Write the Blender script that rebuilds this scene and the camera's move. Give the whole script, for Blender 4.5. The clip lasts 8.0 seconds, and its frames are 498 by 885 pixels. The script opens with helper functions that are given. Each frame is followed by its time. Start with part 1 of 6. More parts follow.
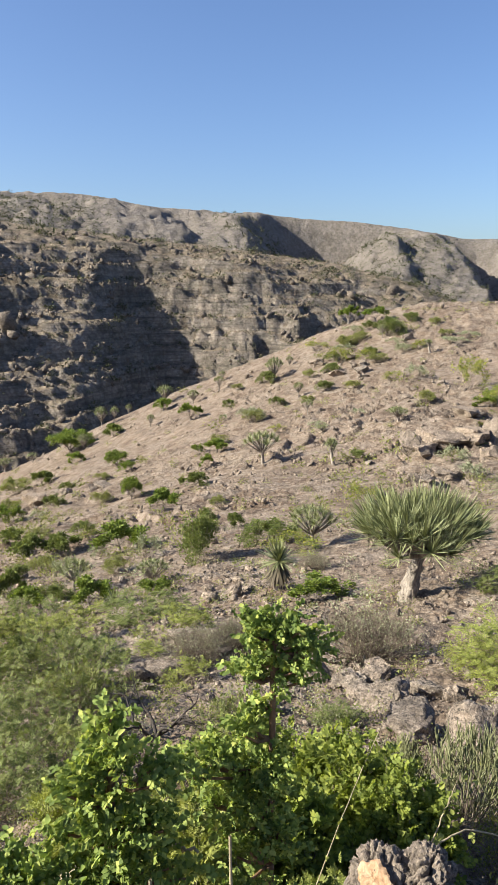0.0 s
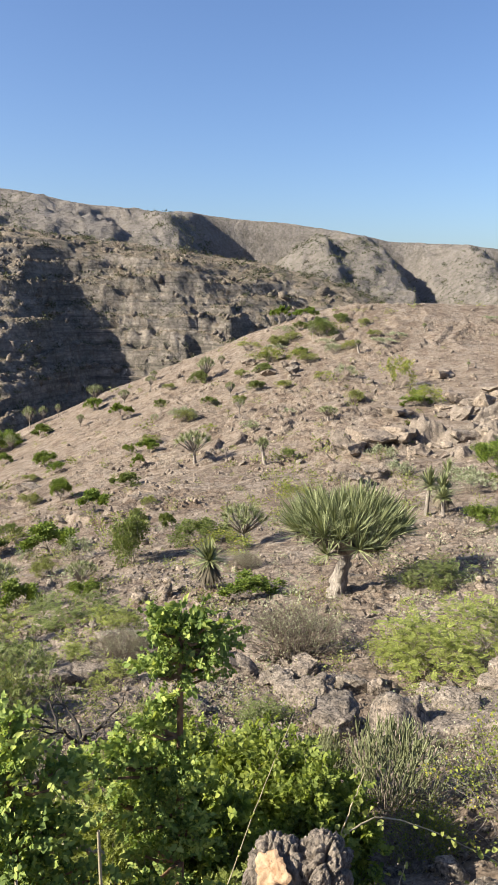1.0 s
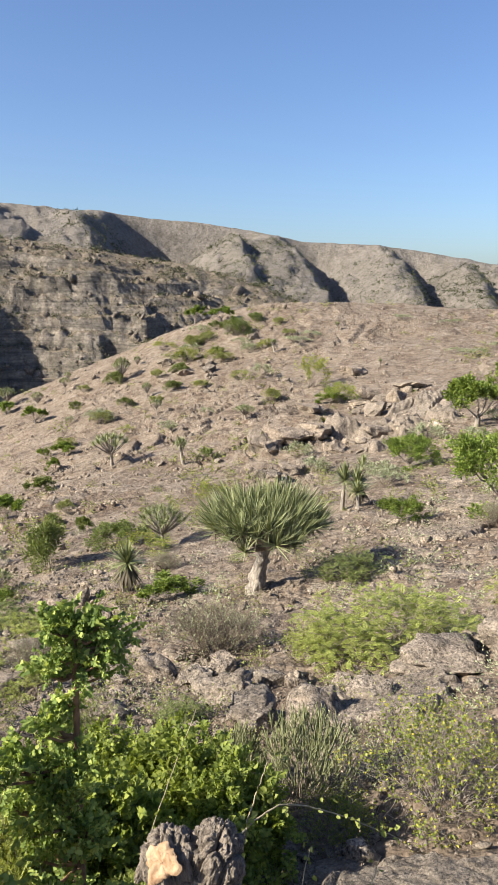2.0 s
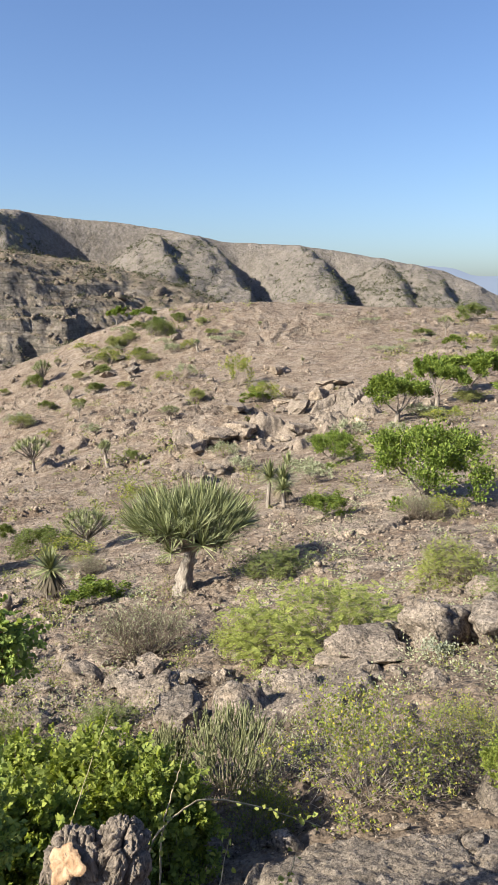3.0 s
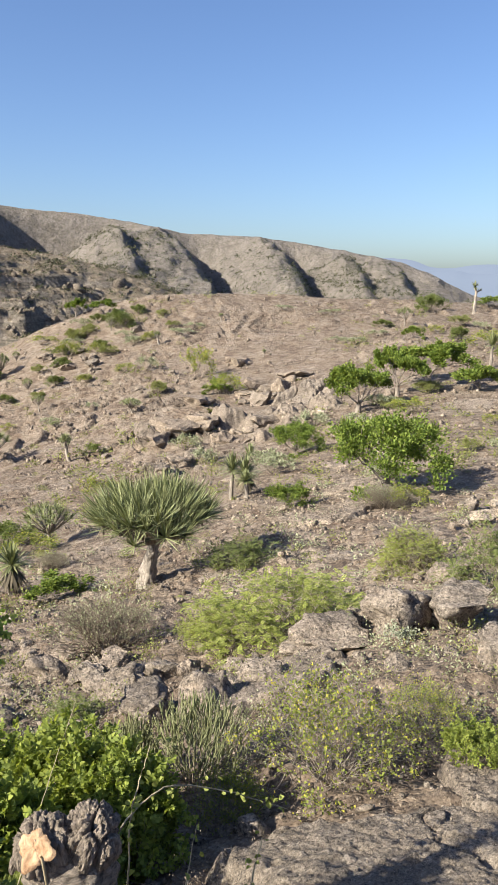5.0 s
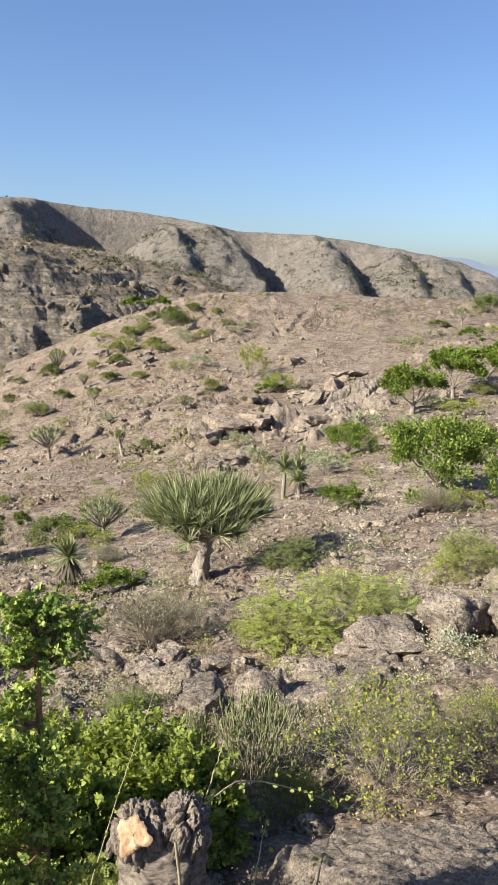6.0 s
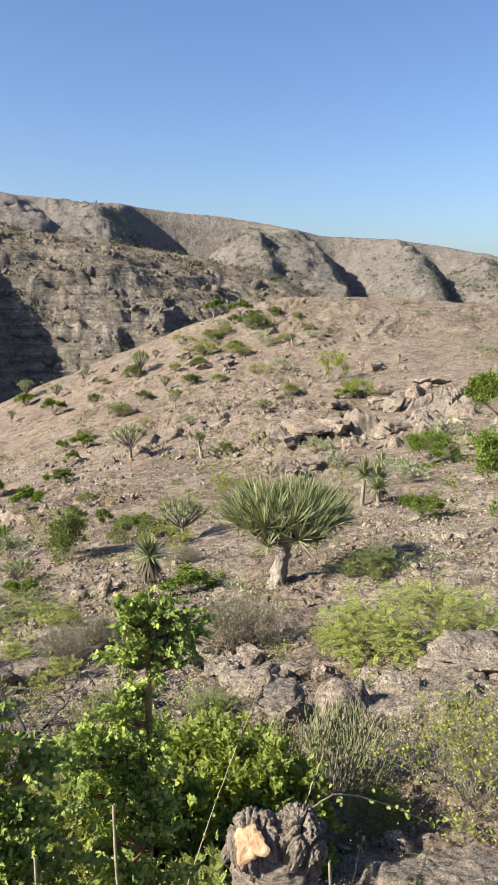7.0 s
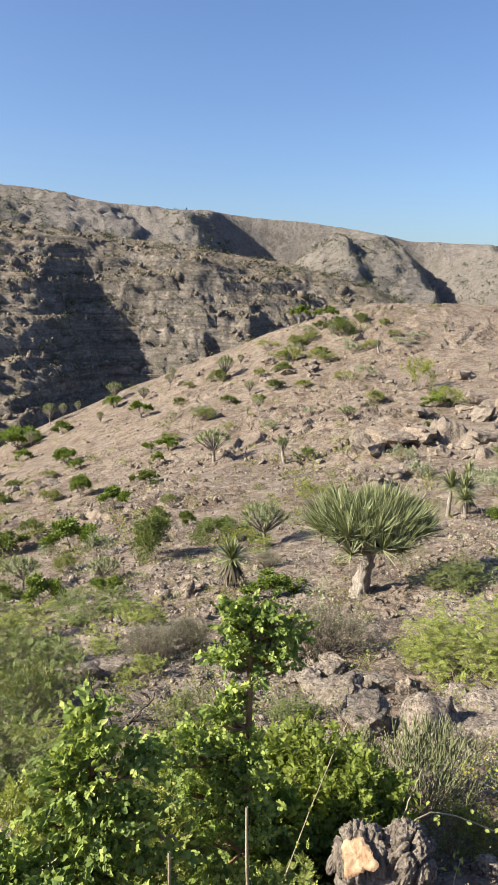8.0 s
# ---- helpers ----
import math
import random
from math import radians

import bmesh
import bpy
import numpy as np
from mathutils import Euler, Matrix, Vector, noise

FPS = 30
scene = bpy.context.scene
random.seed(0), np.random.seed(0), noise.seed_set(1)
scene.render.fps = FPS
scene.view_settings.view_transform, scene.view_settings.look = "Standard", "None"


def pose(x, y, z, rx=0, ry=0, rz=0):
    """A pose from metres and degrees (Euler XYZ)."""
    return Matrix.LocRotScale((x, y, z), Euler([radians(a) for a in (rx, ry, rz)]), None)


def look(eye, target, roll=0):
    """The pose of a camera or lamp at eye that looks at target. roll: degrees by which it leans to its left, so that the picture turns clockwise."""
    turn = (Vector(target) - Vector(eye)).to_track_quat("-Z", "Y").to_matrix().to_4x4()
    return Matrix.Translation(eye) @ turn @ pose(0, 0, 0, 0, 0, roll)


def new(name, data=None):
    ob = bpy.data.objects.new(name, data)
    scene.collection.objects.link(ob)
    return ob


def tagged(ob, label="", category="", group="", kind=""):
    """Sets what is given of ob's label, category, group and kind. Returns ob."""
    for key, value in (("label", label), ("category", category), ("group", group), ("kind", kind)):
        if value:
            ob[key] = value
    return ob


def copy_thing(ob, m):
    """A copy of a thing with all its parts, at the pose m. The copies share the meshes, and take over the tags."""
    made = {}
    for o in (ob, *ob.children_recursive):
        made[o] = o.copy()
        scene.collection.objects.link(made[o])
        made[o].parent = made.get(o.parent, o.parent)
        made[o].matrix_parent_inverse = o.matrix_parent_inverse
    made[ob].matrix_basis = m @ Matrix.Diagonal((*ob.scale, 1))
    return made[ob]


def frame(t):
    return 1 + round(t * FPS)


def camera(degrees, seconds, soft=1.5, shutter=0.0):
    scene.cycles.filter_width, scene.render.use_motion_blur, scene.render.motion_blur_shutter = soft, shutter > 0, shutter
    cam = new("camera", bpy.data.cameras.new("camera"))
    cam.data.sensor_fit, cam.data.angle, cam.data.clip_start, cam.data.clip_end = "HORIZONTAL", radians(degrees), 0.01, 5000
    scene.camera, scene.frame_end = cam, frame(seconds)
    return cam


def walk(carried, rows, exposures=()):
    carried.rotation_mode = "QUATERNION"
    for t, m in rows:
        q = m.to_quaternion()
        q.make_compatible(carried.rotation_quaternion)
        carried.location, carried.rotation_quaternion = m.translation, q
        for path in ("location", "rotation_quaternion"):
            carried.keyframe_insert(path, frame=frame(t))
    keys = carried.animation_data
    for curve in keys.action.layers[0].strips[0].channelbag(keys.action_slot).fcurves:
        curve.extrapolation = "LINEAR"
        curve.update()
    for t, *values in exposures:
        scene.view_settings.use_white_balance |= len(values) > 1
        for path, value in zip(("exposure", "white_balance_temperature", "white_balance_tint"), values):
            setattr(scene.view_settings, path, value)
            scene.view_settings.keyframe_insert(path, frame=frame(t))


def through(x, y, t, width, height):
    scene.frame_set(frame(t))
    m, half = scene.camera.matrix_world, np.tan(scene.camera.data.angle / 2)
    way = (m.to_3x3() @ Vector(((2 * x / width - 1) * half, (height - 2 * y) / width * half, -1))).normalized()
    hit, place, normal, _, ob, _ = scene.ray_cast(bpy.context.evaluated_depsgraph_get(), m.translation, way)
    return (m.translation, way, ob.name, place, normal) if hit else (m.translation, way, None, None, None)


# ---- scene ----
from collections import defaultdict

# The lookout: the eye starts 1.5 m over the slope at the origin, facing +y.
EYE = 1.5
cam = camera(37.23, 8.0, soft=0.6)
PATH = [
    (0, (0.000, -0.000, 1.500), (-0.000, 9.799, -0.494), 0.00),
    (0.5, (0.046, -0.000, 1.493), (0.457, 9.792, -0.492), 0.53),
    (1, (0.072, -0.003, 1.489), (0.977, 9.755, -0.502), 0.71),
    (1.5, (0.110, -0.012, 1.481), (1.563, 9.679, -0.516), 0.66),
    (2, (0.144, -0.020, 1.473), (2.129, 9.578, -0.511), 0.53),
    (2.5, (0.173, -0.032, 1.467), (2.658, 9.454, -0.496), 0.32),
    (3, (0.200, -0.047, 1.463), (3.146, 9.302, -0.513), 0.16),
    (3.5, (0.227, -0.066, 1.459), (3.609, 9.125, -0.561), 0.07),
    (4, (0.240, -0.074, 1.458), (3.865, 9.018, -0.587), 0.10),
    (4.2, (0.239, -0.074, 1.457), (3.887, 9.008, -0.593), 0.10),
    (4.5, (0.227, -0.072, 1.456), (3.842, 9.021, -0.604), 0.10),
    (4.9, (0.199, -0.068, 1.456), (3.669, 9.078, -0.620), 0.12),
    (5.3, (0.162, -0.066, 1.461), (3.416, 9.155, -0.628), 0.20),
    (5.5, (0.143, -0.068, 1.467), (3.277, 9.194, -0.628), 0.28),
    (6, (0.090, -0.078, 1.485), (2.863, 9.296, -0.621), 0.53),
    (6.5, (0.037, -0.055, 1.492), (2.337, 9.453, -0.586), 0.75),
    (7, (-0.009, -0.048, 1.498), (1.760, 9.575, -0.566), 0.93),
    (7.5, (-0.047, -0.026, 1.484), (1.168, 9.684, -0.573), 0.97),
    (8, (-0.078, -0.034, 1.494), (0.596, 9.739, -0.515), 1.10),
]
walk(cam, [(t, look(eye, target, roll)) for t, eye, target, roll in PATH])

# ---- daylight: a low sun from the side, clear sky ----
SUN_AZ, SUN_EL = radians(-101.0), radians(33.0)
SUN_DIR = Vector((math.sin(SUN_AZ) * math.cos(SUN_EL), math.cos(SUN_AZ) * math.cos(SUN_EL), math.sin(SUN_EL)))
world = bpy.data.worlds.new("world")
scene.world = world
world.use_nodes = True
sky = world.node_tree.nodes.new("ShaderNodeTexSky")
sky.sky_type = "NISHITA"
sky.sun_disc = False
sky.sun_elevation, sky.sun_rotation = SUN_EL, SUN_AZ
sky.altitude, sky.air_density, sky.dust_density, sky.ozone_density = 300.0, 1.0, 2.0, 5.0
back = world.node_tree.nodes["Background"]
back.inputs["Strength"].default_value = 0.070
vivid = world.node_tree.nodes.new("ShaderNodeHueSaturation")
vivid.inputs["Hue"].default_value, vivid.inputs["Saturation"].default_value = 0.506, 1.04
world.node_tree.links.new(sky.outputs[0], vivid.inputs["Color"])
world.node_tree.links.new(vivid.outputs[0], back.inputs["Color"])
sun = new("sun", bpy.data.lights.new("sun", "SUN"))
sun.data.energy, sun.data.angle, sun.data.color = 4.65, radians(0.5), (0.98, 0.91, 0.76)
sun.matrix_world = Matrix.Translation((0, 0, 50)) @ SUN_DIR.to_track_quat("Z", "Y").to_matrix().to_4x4()
scene.view_settings.exposure = 1.41


# ---- materials ----
def material(name, rough=0.9):
    m = bpy.data.materials.new(name)
    m.use_nodes = True
    bsdf = m.node_tree.nodes["Principled BSDF"]
    bsdf.inputs["Roughness"].default_value = rough
    bsdf.inputs["Specular IOR Level"].default_value = 0.25
    return m, m.node_tree, bsdf


def node(tree, kind, **values):
    n = tree.nodes.new(kind)
    for key, value in values.items():
        if key in n.inputs:
            n.inputs[key].default_value = value
        else:
            n.inputs[int(key[1:])].default_value = value
    return n


def wire(tree, a, b):
    tree.links.new(a, b)


def noise_tex(tree, where, scale, detail=4.0, rough=0.6, distortion=0.0):
    n = tree.nodes.new("ShaderNodeTexNoise")
    n.inputs["Scale"].default_value, n.inputs["Detail"].default_value = scale, detail
    n.inputs["Roughness"].default_value, n.inputs["Distortion"].default_value = rough, distortion
    wire(tree, where, n.inputs["Vector"])
    return n.outputs["Fac"]


def ramp(tree, fac, stops):
    n = tree.nodes.new("ShaderNodeValToRGB")
    e = n.color_ramp.elements
    while len(e) < len(stops):
        e.new(0.5)
    for k, (p, c) in zip(e, stops):
        k.position = p
        k.color = (*c, 1.0) if isinstance(c, tuple) else (c, c, c, 1.0)
    wire(tree, fac, n.inputs["Fac"])
    return n.outputs["Color"]


def mix(tree, fac, a, b, blend="MIX"):
    n = tree.nodes.new("ShaderNodeMix")
    n.data_type, n.blend_type = "RGBA", blend
    for socket, value in ((n.inputs[0], fac), (n.inputs[6], a), (n.inputs[7], b)):
        if isinstance(value, (int, float)):
            socket.default_value = value
        elif isinstance(value, tuple):
            socket.default_value = (*value, 1.0)
        else:
            wire(tree, value, socket)
    return n.outputs[2]


def sums(tree, op, a, b=0.0, clamp=False):
    n = tree.nodes.new("ShaderNodeMath")
    n.operation, n.use_clamp = op, clamp
    for socket, value in zip(n.inputs, (a, b)):
        if isinstance(value, (int, float)):
            socket.default_value = value
        else:
            wire(tree, value, socket)
    return n.outputs[0]


def bump(tree, bsdf, height, strength, distance):
    n = tree.nodes.new("ShaderNodeBump")
    n.inputs["Strength"].default_value, n.inputs["Distance"].default_value = strength, distance
    wire(tree, height, n.inputs["Height"])
    wire(tree, n.outputs[0], bsdf.inputs["Normal"])


def voronoi(tree, where, scale, feature="F1"):
    n = tree.nodes.new("ShaderNodeTexVoronoi")
    n.feature = feature
    n.inputs["Scale"].default_value = scale
    wire(tree, where, n.inputs["Vector"])
    return n


def chipped(t, where, col, sizes):
    """Gravel, stones or chips: cells of a few sizes, each with its own tint, dark between them. Gives the colour and the heights."""
    heights = []
    for scale, amount in sizes:
        warped = t.nodes.new("ShaderNodeVectorMath")
        warped.operation = "MULTIPLY_ADD"
        warped.inputs[1].default_value = (0.66 / scale,) * 3
        n = t.nodes.new("ShaderNodeTexNoise")
        n.inputs["Scale"].default_value = scale * 0.9
        wire(t, where, n.inputs["Vector"])
        wire(t, n.outputs["Color"], warped.inputs[0])
        wire(t, where, warped.inputs[2])
        cells = voronoi(t, warped.outputs[0], scale)
        lone = t.nodes.new("ShaderNodeSeparateColor")
        wire(t, cells.outputs["Color"], lone.inputs[0])
        tint = ramp(t, lone.outputs[0], [(0.0, (0.5, 0.47, 0.45)), (0.35, (0.85, 0.83, 0.82)), (0.75, (1.1, 1.08, 1.05)), (1.0, (1.28, 1.25, 1.21))])
        col = mix(t, amount, col, mix(t, 1.0, col, tint, "MULTIPLY"))
        gap = ramp(t, cells.outputs["Distance"], [(0.38, 0.0), (0.75, 0.8)])
        col = mix(t, sums(t, "MULTIPLY", gap, amount), col, mix(t, 1.0, col, (0.42, 0.38, 0.35), "MULTIPLY"))
        heights.append(sums(t, "MULTIPLY", sums(t, "SUBTRACT", lone.outputs[1], cells.outputs["Distance"]), 4.0 / scale))
    return col, heights


def ground_material():
    m, t, bsdf = material("ground", 0.95)
    geo = t.nodes.new("ShaderNodeNewGeometry")
    where = geo.outputs["Position"]
    zone = t.nodes.new("ShaderNodeAttribute")
    zone.attribute_name = "landform"
    up = t.nodes.new("ShaderNodeSeparateXYZ")
    wire(t, geo.outputs["Normal"], up.inputs[0])
    steep = ramp(t, up.outputs["Z"], [(0.74, 1.0), (0.9, 0.0)])
    # Stony soil of the near slopes: broad tints, gravel, pebbles, dark lichen on bare rock.
    broad = noise_tex(t, where, 0.22, 6, 0.65)
    mid = noise_tex(t, where, 1.6, 7, 0.72, 0.5)
    gravel = noise_tex(t, where, 1.1, 13, 0.84)
    pebble = noise_tex(t, where, 9.0, 8, 0.8)
    soil = ramp(t, broad, [(0.32, (0.225, 0.18, 0.142)), (0.5, (0.3, 0.247, 0.197)), (0.68, (0.37, 0.312, 0.252))])
    rock = ramp(t, mid, [(0.3, (0.2, 0.168, 0.14)), (0.52, (0.32, 0.272, 0.224)), (0.7, (0.42, 0.362, 0.302))])
    bare = sums(t, "MAXIMUM", steep, ramp(t, noise_tex(t, where, 0.45, 5, 0.6, 0.8), [(0.5, 0.0), (0.58, 1.0)]))
    near = mix(t, bare, soil, rock)
    near = mix(t, ramp(t, gravel, [(0.455, 1.0), (0.515, 0.0)]), near, mix(t, 1.0, near, (0.6, 0.54, 0.5), "MULTIPLY"))
    near = mix(t, ramp(t, pebble, [(0.53, 0.0), (0.61, 0.3)]), near, mix(t, 1.0, near, (1.28, 1.25, 1.2), "MULTIPLY"))
    crack = t.nodes.new("ShaderNodeVectorMath")
    crack.operation = "MULTIPLY_ADD"
    crack.inputs[1].default_value = (1.6, 1.6, 1.6)
    wander = t.nodes.new("ShaderNodeTexNoise")
    wander.inputs["Scale"].default_value, wander.inputs["Detail"].default_value = 0.8, 5.0
    wire(t, where, wander.inputs["Vector"])
    wire(t, wander.outputs["Color"], crack.inputs[0])
    wire(t, where, crack.inputs[2])
    for scale, amount in ((0.42, 0.75), (1.5, 0.55)):
        seam = ramp(t, voronoi(t, crack.outputs[0], scale, "DISTANCE_TO_EDGE").outputs["Distance"], [(0.0, amount), (0.05, 0.0)])
        seam = sums(t, "MULTIPLY", seam, ramp(t, noise_tex(t, where, 0.5 * scale, 3, 0.6), [(0.46, 0.0), (0.56, 1.0)]))
        near = mix(t, seam, near, (0.11, 0.085, 0.066))
    near, heights = chipped(t, where, near, ((31.0, 0.55), (11.0, 0.35), (3.6, 0.16)))
    near = mix(t, ramp(t, noise_tex(t, where, 4.2, 6, 0.75, 1.0), [(0.56, 0.0), (0.66, 0.65)]), near, (0.2, 0.16, 0.13))
    # Dark rubbly soil round the lookout.
    duff = ramp(t, noise_tex(t, where, 2.6, 8, 0.72, 0.5), [(0.34, (0.10, 0.078, 0.06)), (0.5, (0.19, 0.15, 0.115)), (0.66, (0.3, 0.24, 0.185))])
    duff, _ = chipped(t, where, duff, ((42.0, 0.6), (15.0, 0.5)))
    near = mix(t, sums(t, "MULTIPLY", zone.outputs["Fac"], -0.85, True), near, duff)
    # Bedded rock of the canyon wall, tan grass on its flat top.
    bed_map = node(t, "ShaderNodeMapping")
    bed_map.inputs["Scale"].default_value = (0.035, 0.035, 0.55)
    wire(t, where, bed_map.inputs["Vector"])
    beds = noise_tex(t, bed_map.outputs[0], 1.0, 7, 0.7, 0.6)
    blotch = noise_tex(t, where, 0.3, 8, 0.75, 0.4)
    wall = ramp(t, beds, [(0.38, (0.13, 0.117, 0.102)), (0.46, (0.225, 0.198, 0.17)), (0.6, (0.32, 0.28, 0.238))])
    grass = ramp(t, blotch, [(0.34, (0.19, 0.155, 0.115)), (0.5, (0.27, 0.222, 0.165)), (0.66, (0.33, 0.27, 0.205))])
    flat = ramp(t, up.outputs["Z"], [(0.7, 0.0), (0.88, 1.0)])
    wall = mix(t, flat, wall, grass)
    wall = mix(t, ramp(t, noise_tex(t, where, 0.25, 11, 0.85), [(0.50, 0.0), (0.55, 0.6)]), wall, (0.14, 0.13, 0.1))
    wall, _ = chipped(t, where, wall, ((1.1, 0.4), (0.35, 0.3)))
    # The far range: grey-brown scree with scrub.
    far = ramp(t, noise_tex(t, where, 0.035, 8, 0.75), [(0.3, (0.17, 0.15, 0.135)), (0.5, (0.21, 0.187, 0.169)), (0.7, (0.25, 0.224, 0.203))])
    far = mix(t, ramp(t, noise_tex(t, where, 0.09, 11, 0.86), [(0.5, 0.0), (0.56, 0.55)]), far, (0.13, 0.115, 0.09))
    far = mix(t, ramp(t, noise_tex(t, where, 0.3, 9, 0.85), [(0.53, 0.0), (0.58, 0.6)]), far, (0.11, 0.105, 0.075))
    far, _ = chipped(t, where, far, ((0.6, 0.3), (0.2, 0.15)))
    col = mix(t, sums(t, "MULTIPLY", zone.outputs["Fac"], 1.0, True), near, wall)
    col = mix(t, sums(t, "SUBTRACT", zone.outputs["Fac"], 1.0, True), col, far)
    wire(t, col, bsdf.inputs["Base Color"])
    # Relief: fine gravel close by, beds on the wall.
    fine = t.nodes.new("ShaderNodeBump")
    fine.inputs["Strength"].default_value, fine.inputs["Distance"].default_value = 1.0, 0.075
    wire(t, sums(t, "ADD", sums(t, "ADD", heights[0], heights[1]), sums(t, "ADD", heights[2], sums(t, "MULTIPLY", mid, 1.2))), fine.inputs["Height"])
    coarse = t.nodes.new("ShaderNodeBump")
    coarse.inputs["Strength"].default_value = 1.0
    wire(t, sums(t, "ADD", 0.03, sums(t, "MULTIPLY", sums(t, "MULTIPLY", zone.outputs["Fac"], sums(t, "SUBTRACT", 2.1, zone.outputs["Fac"]), True), 0.75)), coarse.inputs["Distance"])
    wire(t, sums(t, "ADD", beds, blotch), coarse.inputs["Height"])
    wire(t, fine.outputs[0], coarse.inputs["Normal"])
    crag = t.nodes.new("ShaderNodeBump")
    crag.inputs["Strength"].default_value = 1.0
    wire(t, sums(t, "MULTIPLY", sums(t, "SUBTRACT", zone.outputs["Fac"], 0.6, True), 3.5), crag.inputs["Distance"])
    wire(t, noise_tex(t, where, 0.16, 7, 0.7, 0.3), crag.inputs["Height"])
    wire(t, coarse.outputs[0], crag.inputs["Normal"])
    wire(t, crag.outputs[0], bsdf.inputs["Normal"])
    return m


MAT_GROUND = ground_material()


def leaf_material(name, colours, through=0.35, rough=0.6):
    """Leaves whose tint changes from leaf to leaf; some light passes through them."""
    m, t, bsdf = material(name, rough)
    geo = t.nodes.new("ShaderNodeNewGeometry")
    info = t.nodes.new("ShaderNodeObjectInfo")
    n = len(colours)
    col = ramp(t, geo.outputs["Random Per Island"], [(k / max(n - 1, 1), c) for k, c in enumerate(colours)])
    patch = noise_tex(t, geo.outputs["Position"], 2.3, 3, 0.6)
    col = mix(t, sums(t, "MULTIPLY", patch, 0.5), col, mix(t, 1.0, col, (0.62, 0.7, 0.6), "MULTIPLY"))
    col = mix(t, sums(t, "MULTIPLY", info.outputs["Random"], 0.35), col, mix(t, 1.0, col, (0.8, 0.74, 0.72), "MULTIPLY"))
    wire(t, col, bsdf.inputs["Base Color"])
    glow = t.nodes.new("ShaderNodeBsdfTranslucent")
    wire(t, mix(t, 1.0, col, (1.0, 1.0, 0.55), "MULTIPLY"), glow.inputs["Color"])
    both = t.nodes.new("ShaderNodeMixShader")
    both.inputs[0].default_value = through
    wire(t, bsdf.outputs[0], both.inputs[1])
    wire(t, glow.outputs[0], both.inputs[2])
    wire(t, both.outputs[0], t.nodes["Material Output"].inputs["Surface"])
    return m


def bark_material(name, dark, light, scale=18.0, strength=0.7, deep=0.02, grain=0.35):
    m, t, bsdf = material(name, 0.9)
    where = t.nodes.new("ShaderNodeTexCoord").outputs["Object"]
    stretch = node(t, "ShaderNodeMapping")
    stretch.inputs["Scale"].default_value = (1, 1, grain)
    wire(t, where, stretch.inputs["Vector"])
    n = noise_tex(t, stretch.outputs[0], scale, 8, 0.7, 0.4)
    wire(t, ramp(t, n, [(0.32, dark), (0.62, light)]), bsdf.inputs["Base Color"])
    bump(t, bsdf, n, strength, deep)
    return m


def rock_material(name, dark, mid, light, scale=1.0):
    m, t, bsdf = material(name, 0.93)
    where = t.nodes.new("ShaderNodeNewGeometry").outputs["Position"]
    info = t.nodes.new("ShaderNodeObjectInfo").outputs["Random"]
    broad = noise_tex(t, where, 1.7 * scale, 6, 0.65, 0.6)
    grain = noise_tex(t, where, 3.2 * scale, 12, 0.84)
    col = ramp(t, broad, [(0.3, dark), (0.5, mid), (0.72, light)])
    col = mix(t, ramp(t, grain, [(0.43, 0.7), (0.5, 0.0)]), col, (0.19, 0.165, 0.135))
    col = mix(t, ramp(t, grain, [(0.52, 0.0), (0.58, 0.4)]), col, mix(t, 1.0, col, (1.15, 1.13, 1.1), "MULTIPLY"))
    col = mix(t, ramp(t, noise_tex(t, where, 60 * scale, 3, 0.6), [(0.62, 0.0), (0.72, 0.5)]), col, (0.52, 0.48, 0.42))
    col = mix(t, sums(t, "MULTIPLY", info, 0.4), col, mix(t, 1.0, col, (0.8, 0.72, 0.66), "MULTIPLY"))
    wire(t, col, bsdf.inputs["Base Color"])
    speck = noise_tex(t, where, 34 * scale, 5, 0.72)
    lichen = noise_tex(t, where, 5.5 * scale, 5, 0.7, 0.8)
    col = mix(t, sums(t, "MULTIPLY", ramp(t, speck, [(0.40, 1.0), (0.5, 0.0)]), ramp(t, lichen, [(0.4, 0.35), (0.56, 1.0)])), col, (0.075, 0.066, 0.058))
    col = mix(t, ramp(t, speck, [(0.58, 0.0), (0.66, 0.6)]), col, mix(t, 1.0, col, (1.3, 1.26, 1.2), "MULTIPLY"))
    col, cuts = chipped(t, where, col, ((75.0 * scale, 0.5), (27.0 * scale, 0.4), (8.0 * scale, 0.25)))
    both = sums(t, "ADD", sums(t, "MULTIPLY", broad, 1.5), sums(t, "ADD", grain, sums(t, "MULTIPLY", speck, 0.6)))
    wire(t, col, bsdf.inputs["Base Color"])
    chips = sums(t, "ADD", cuts[0], sums(t, "ADD", cuts[1], cuts[2]))
    bump(t, bsdf, sums(t, "ADD", sums(t, "MULTIPLY", both, 0.5), sums(t, "MULTIPLY", chips, 1.2 * scale)), 1.0, 0.05 / scale)
    return m


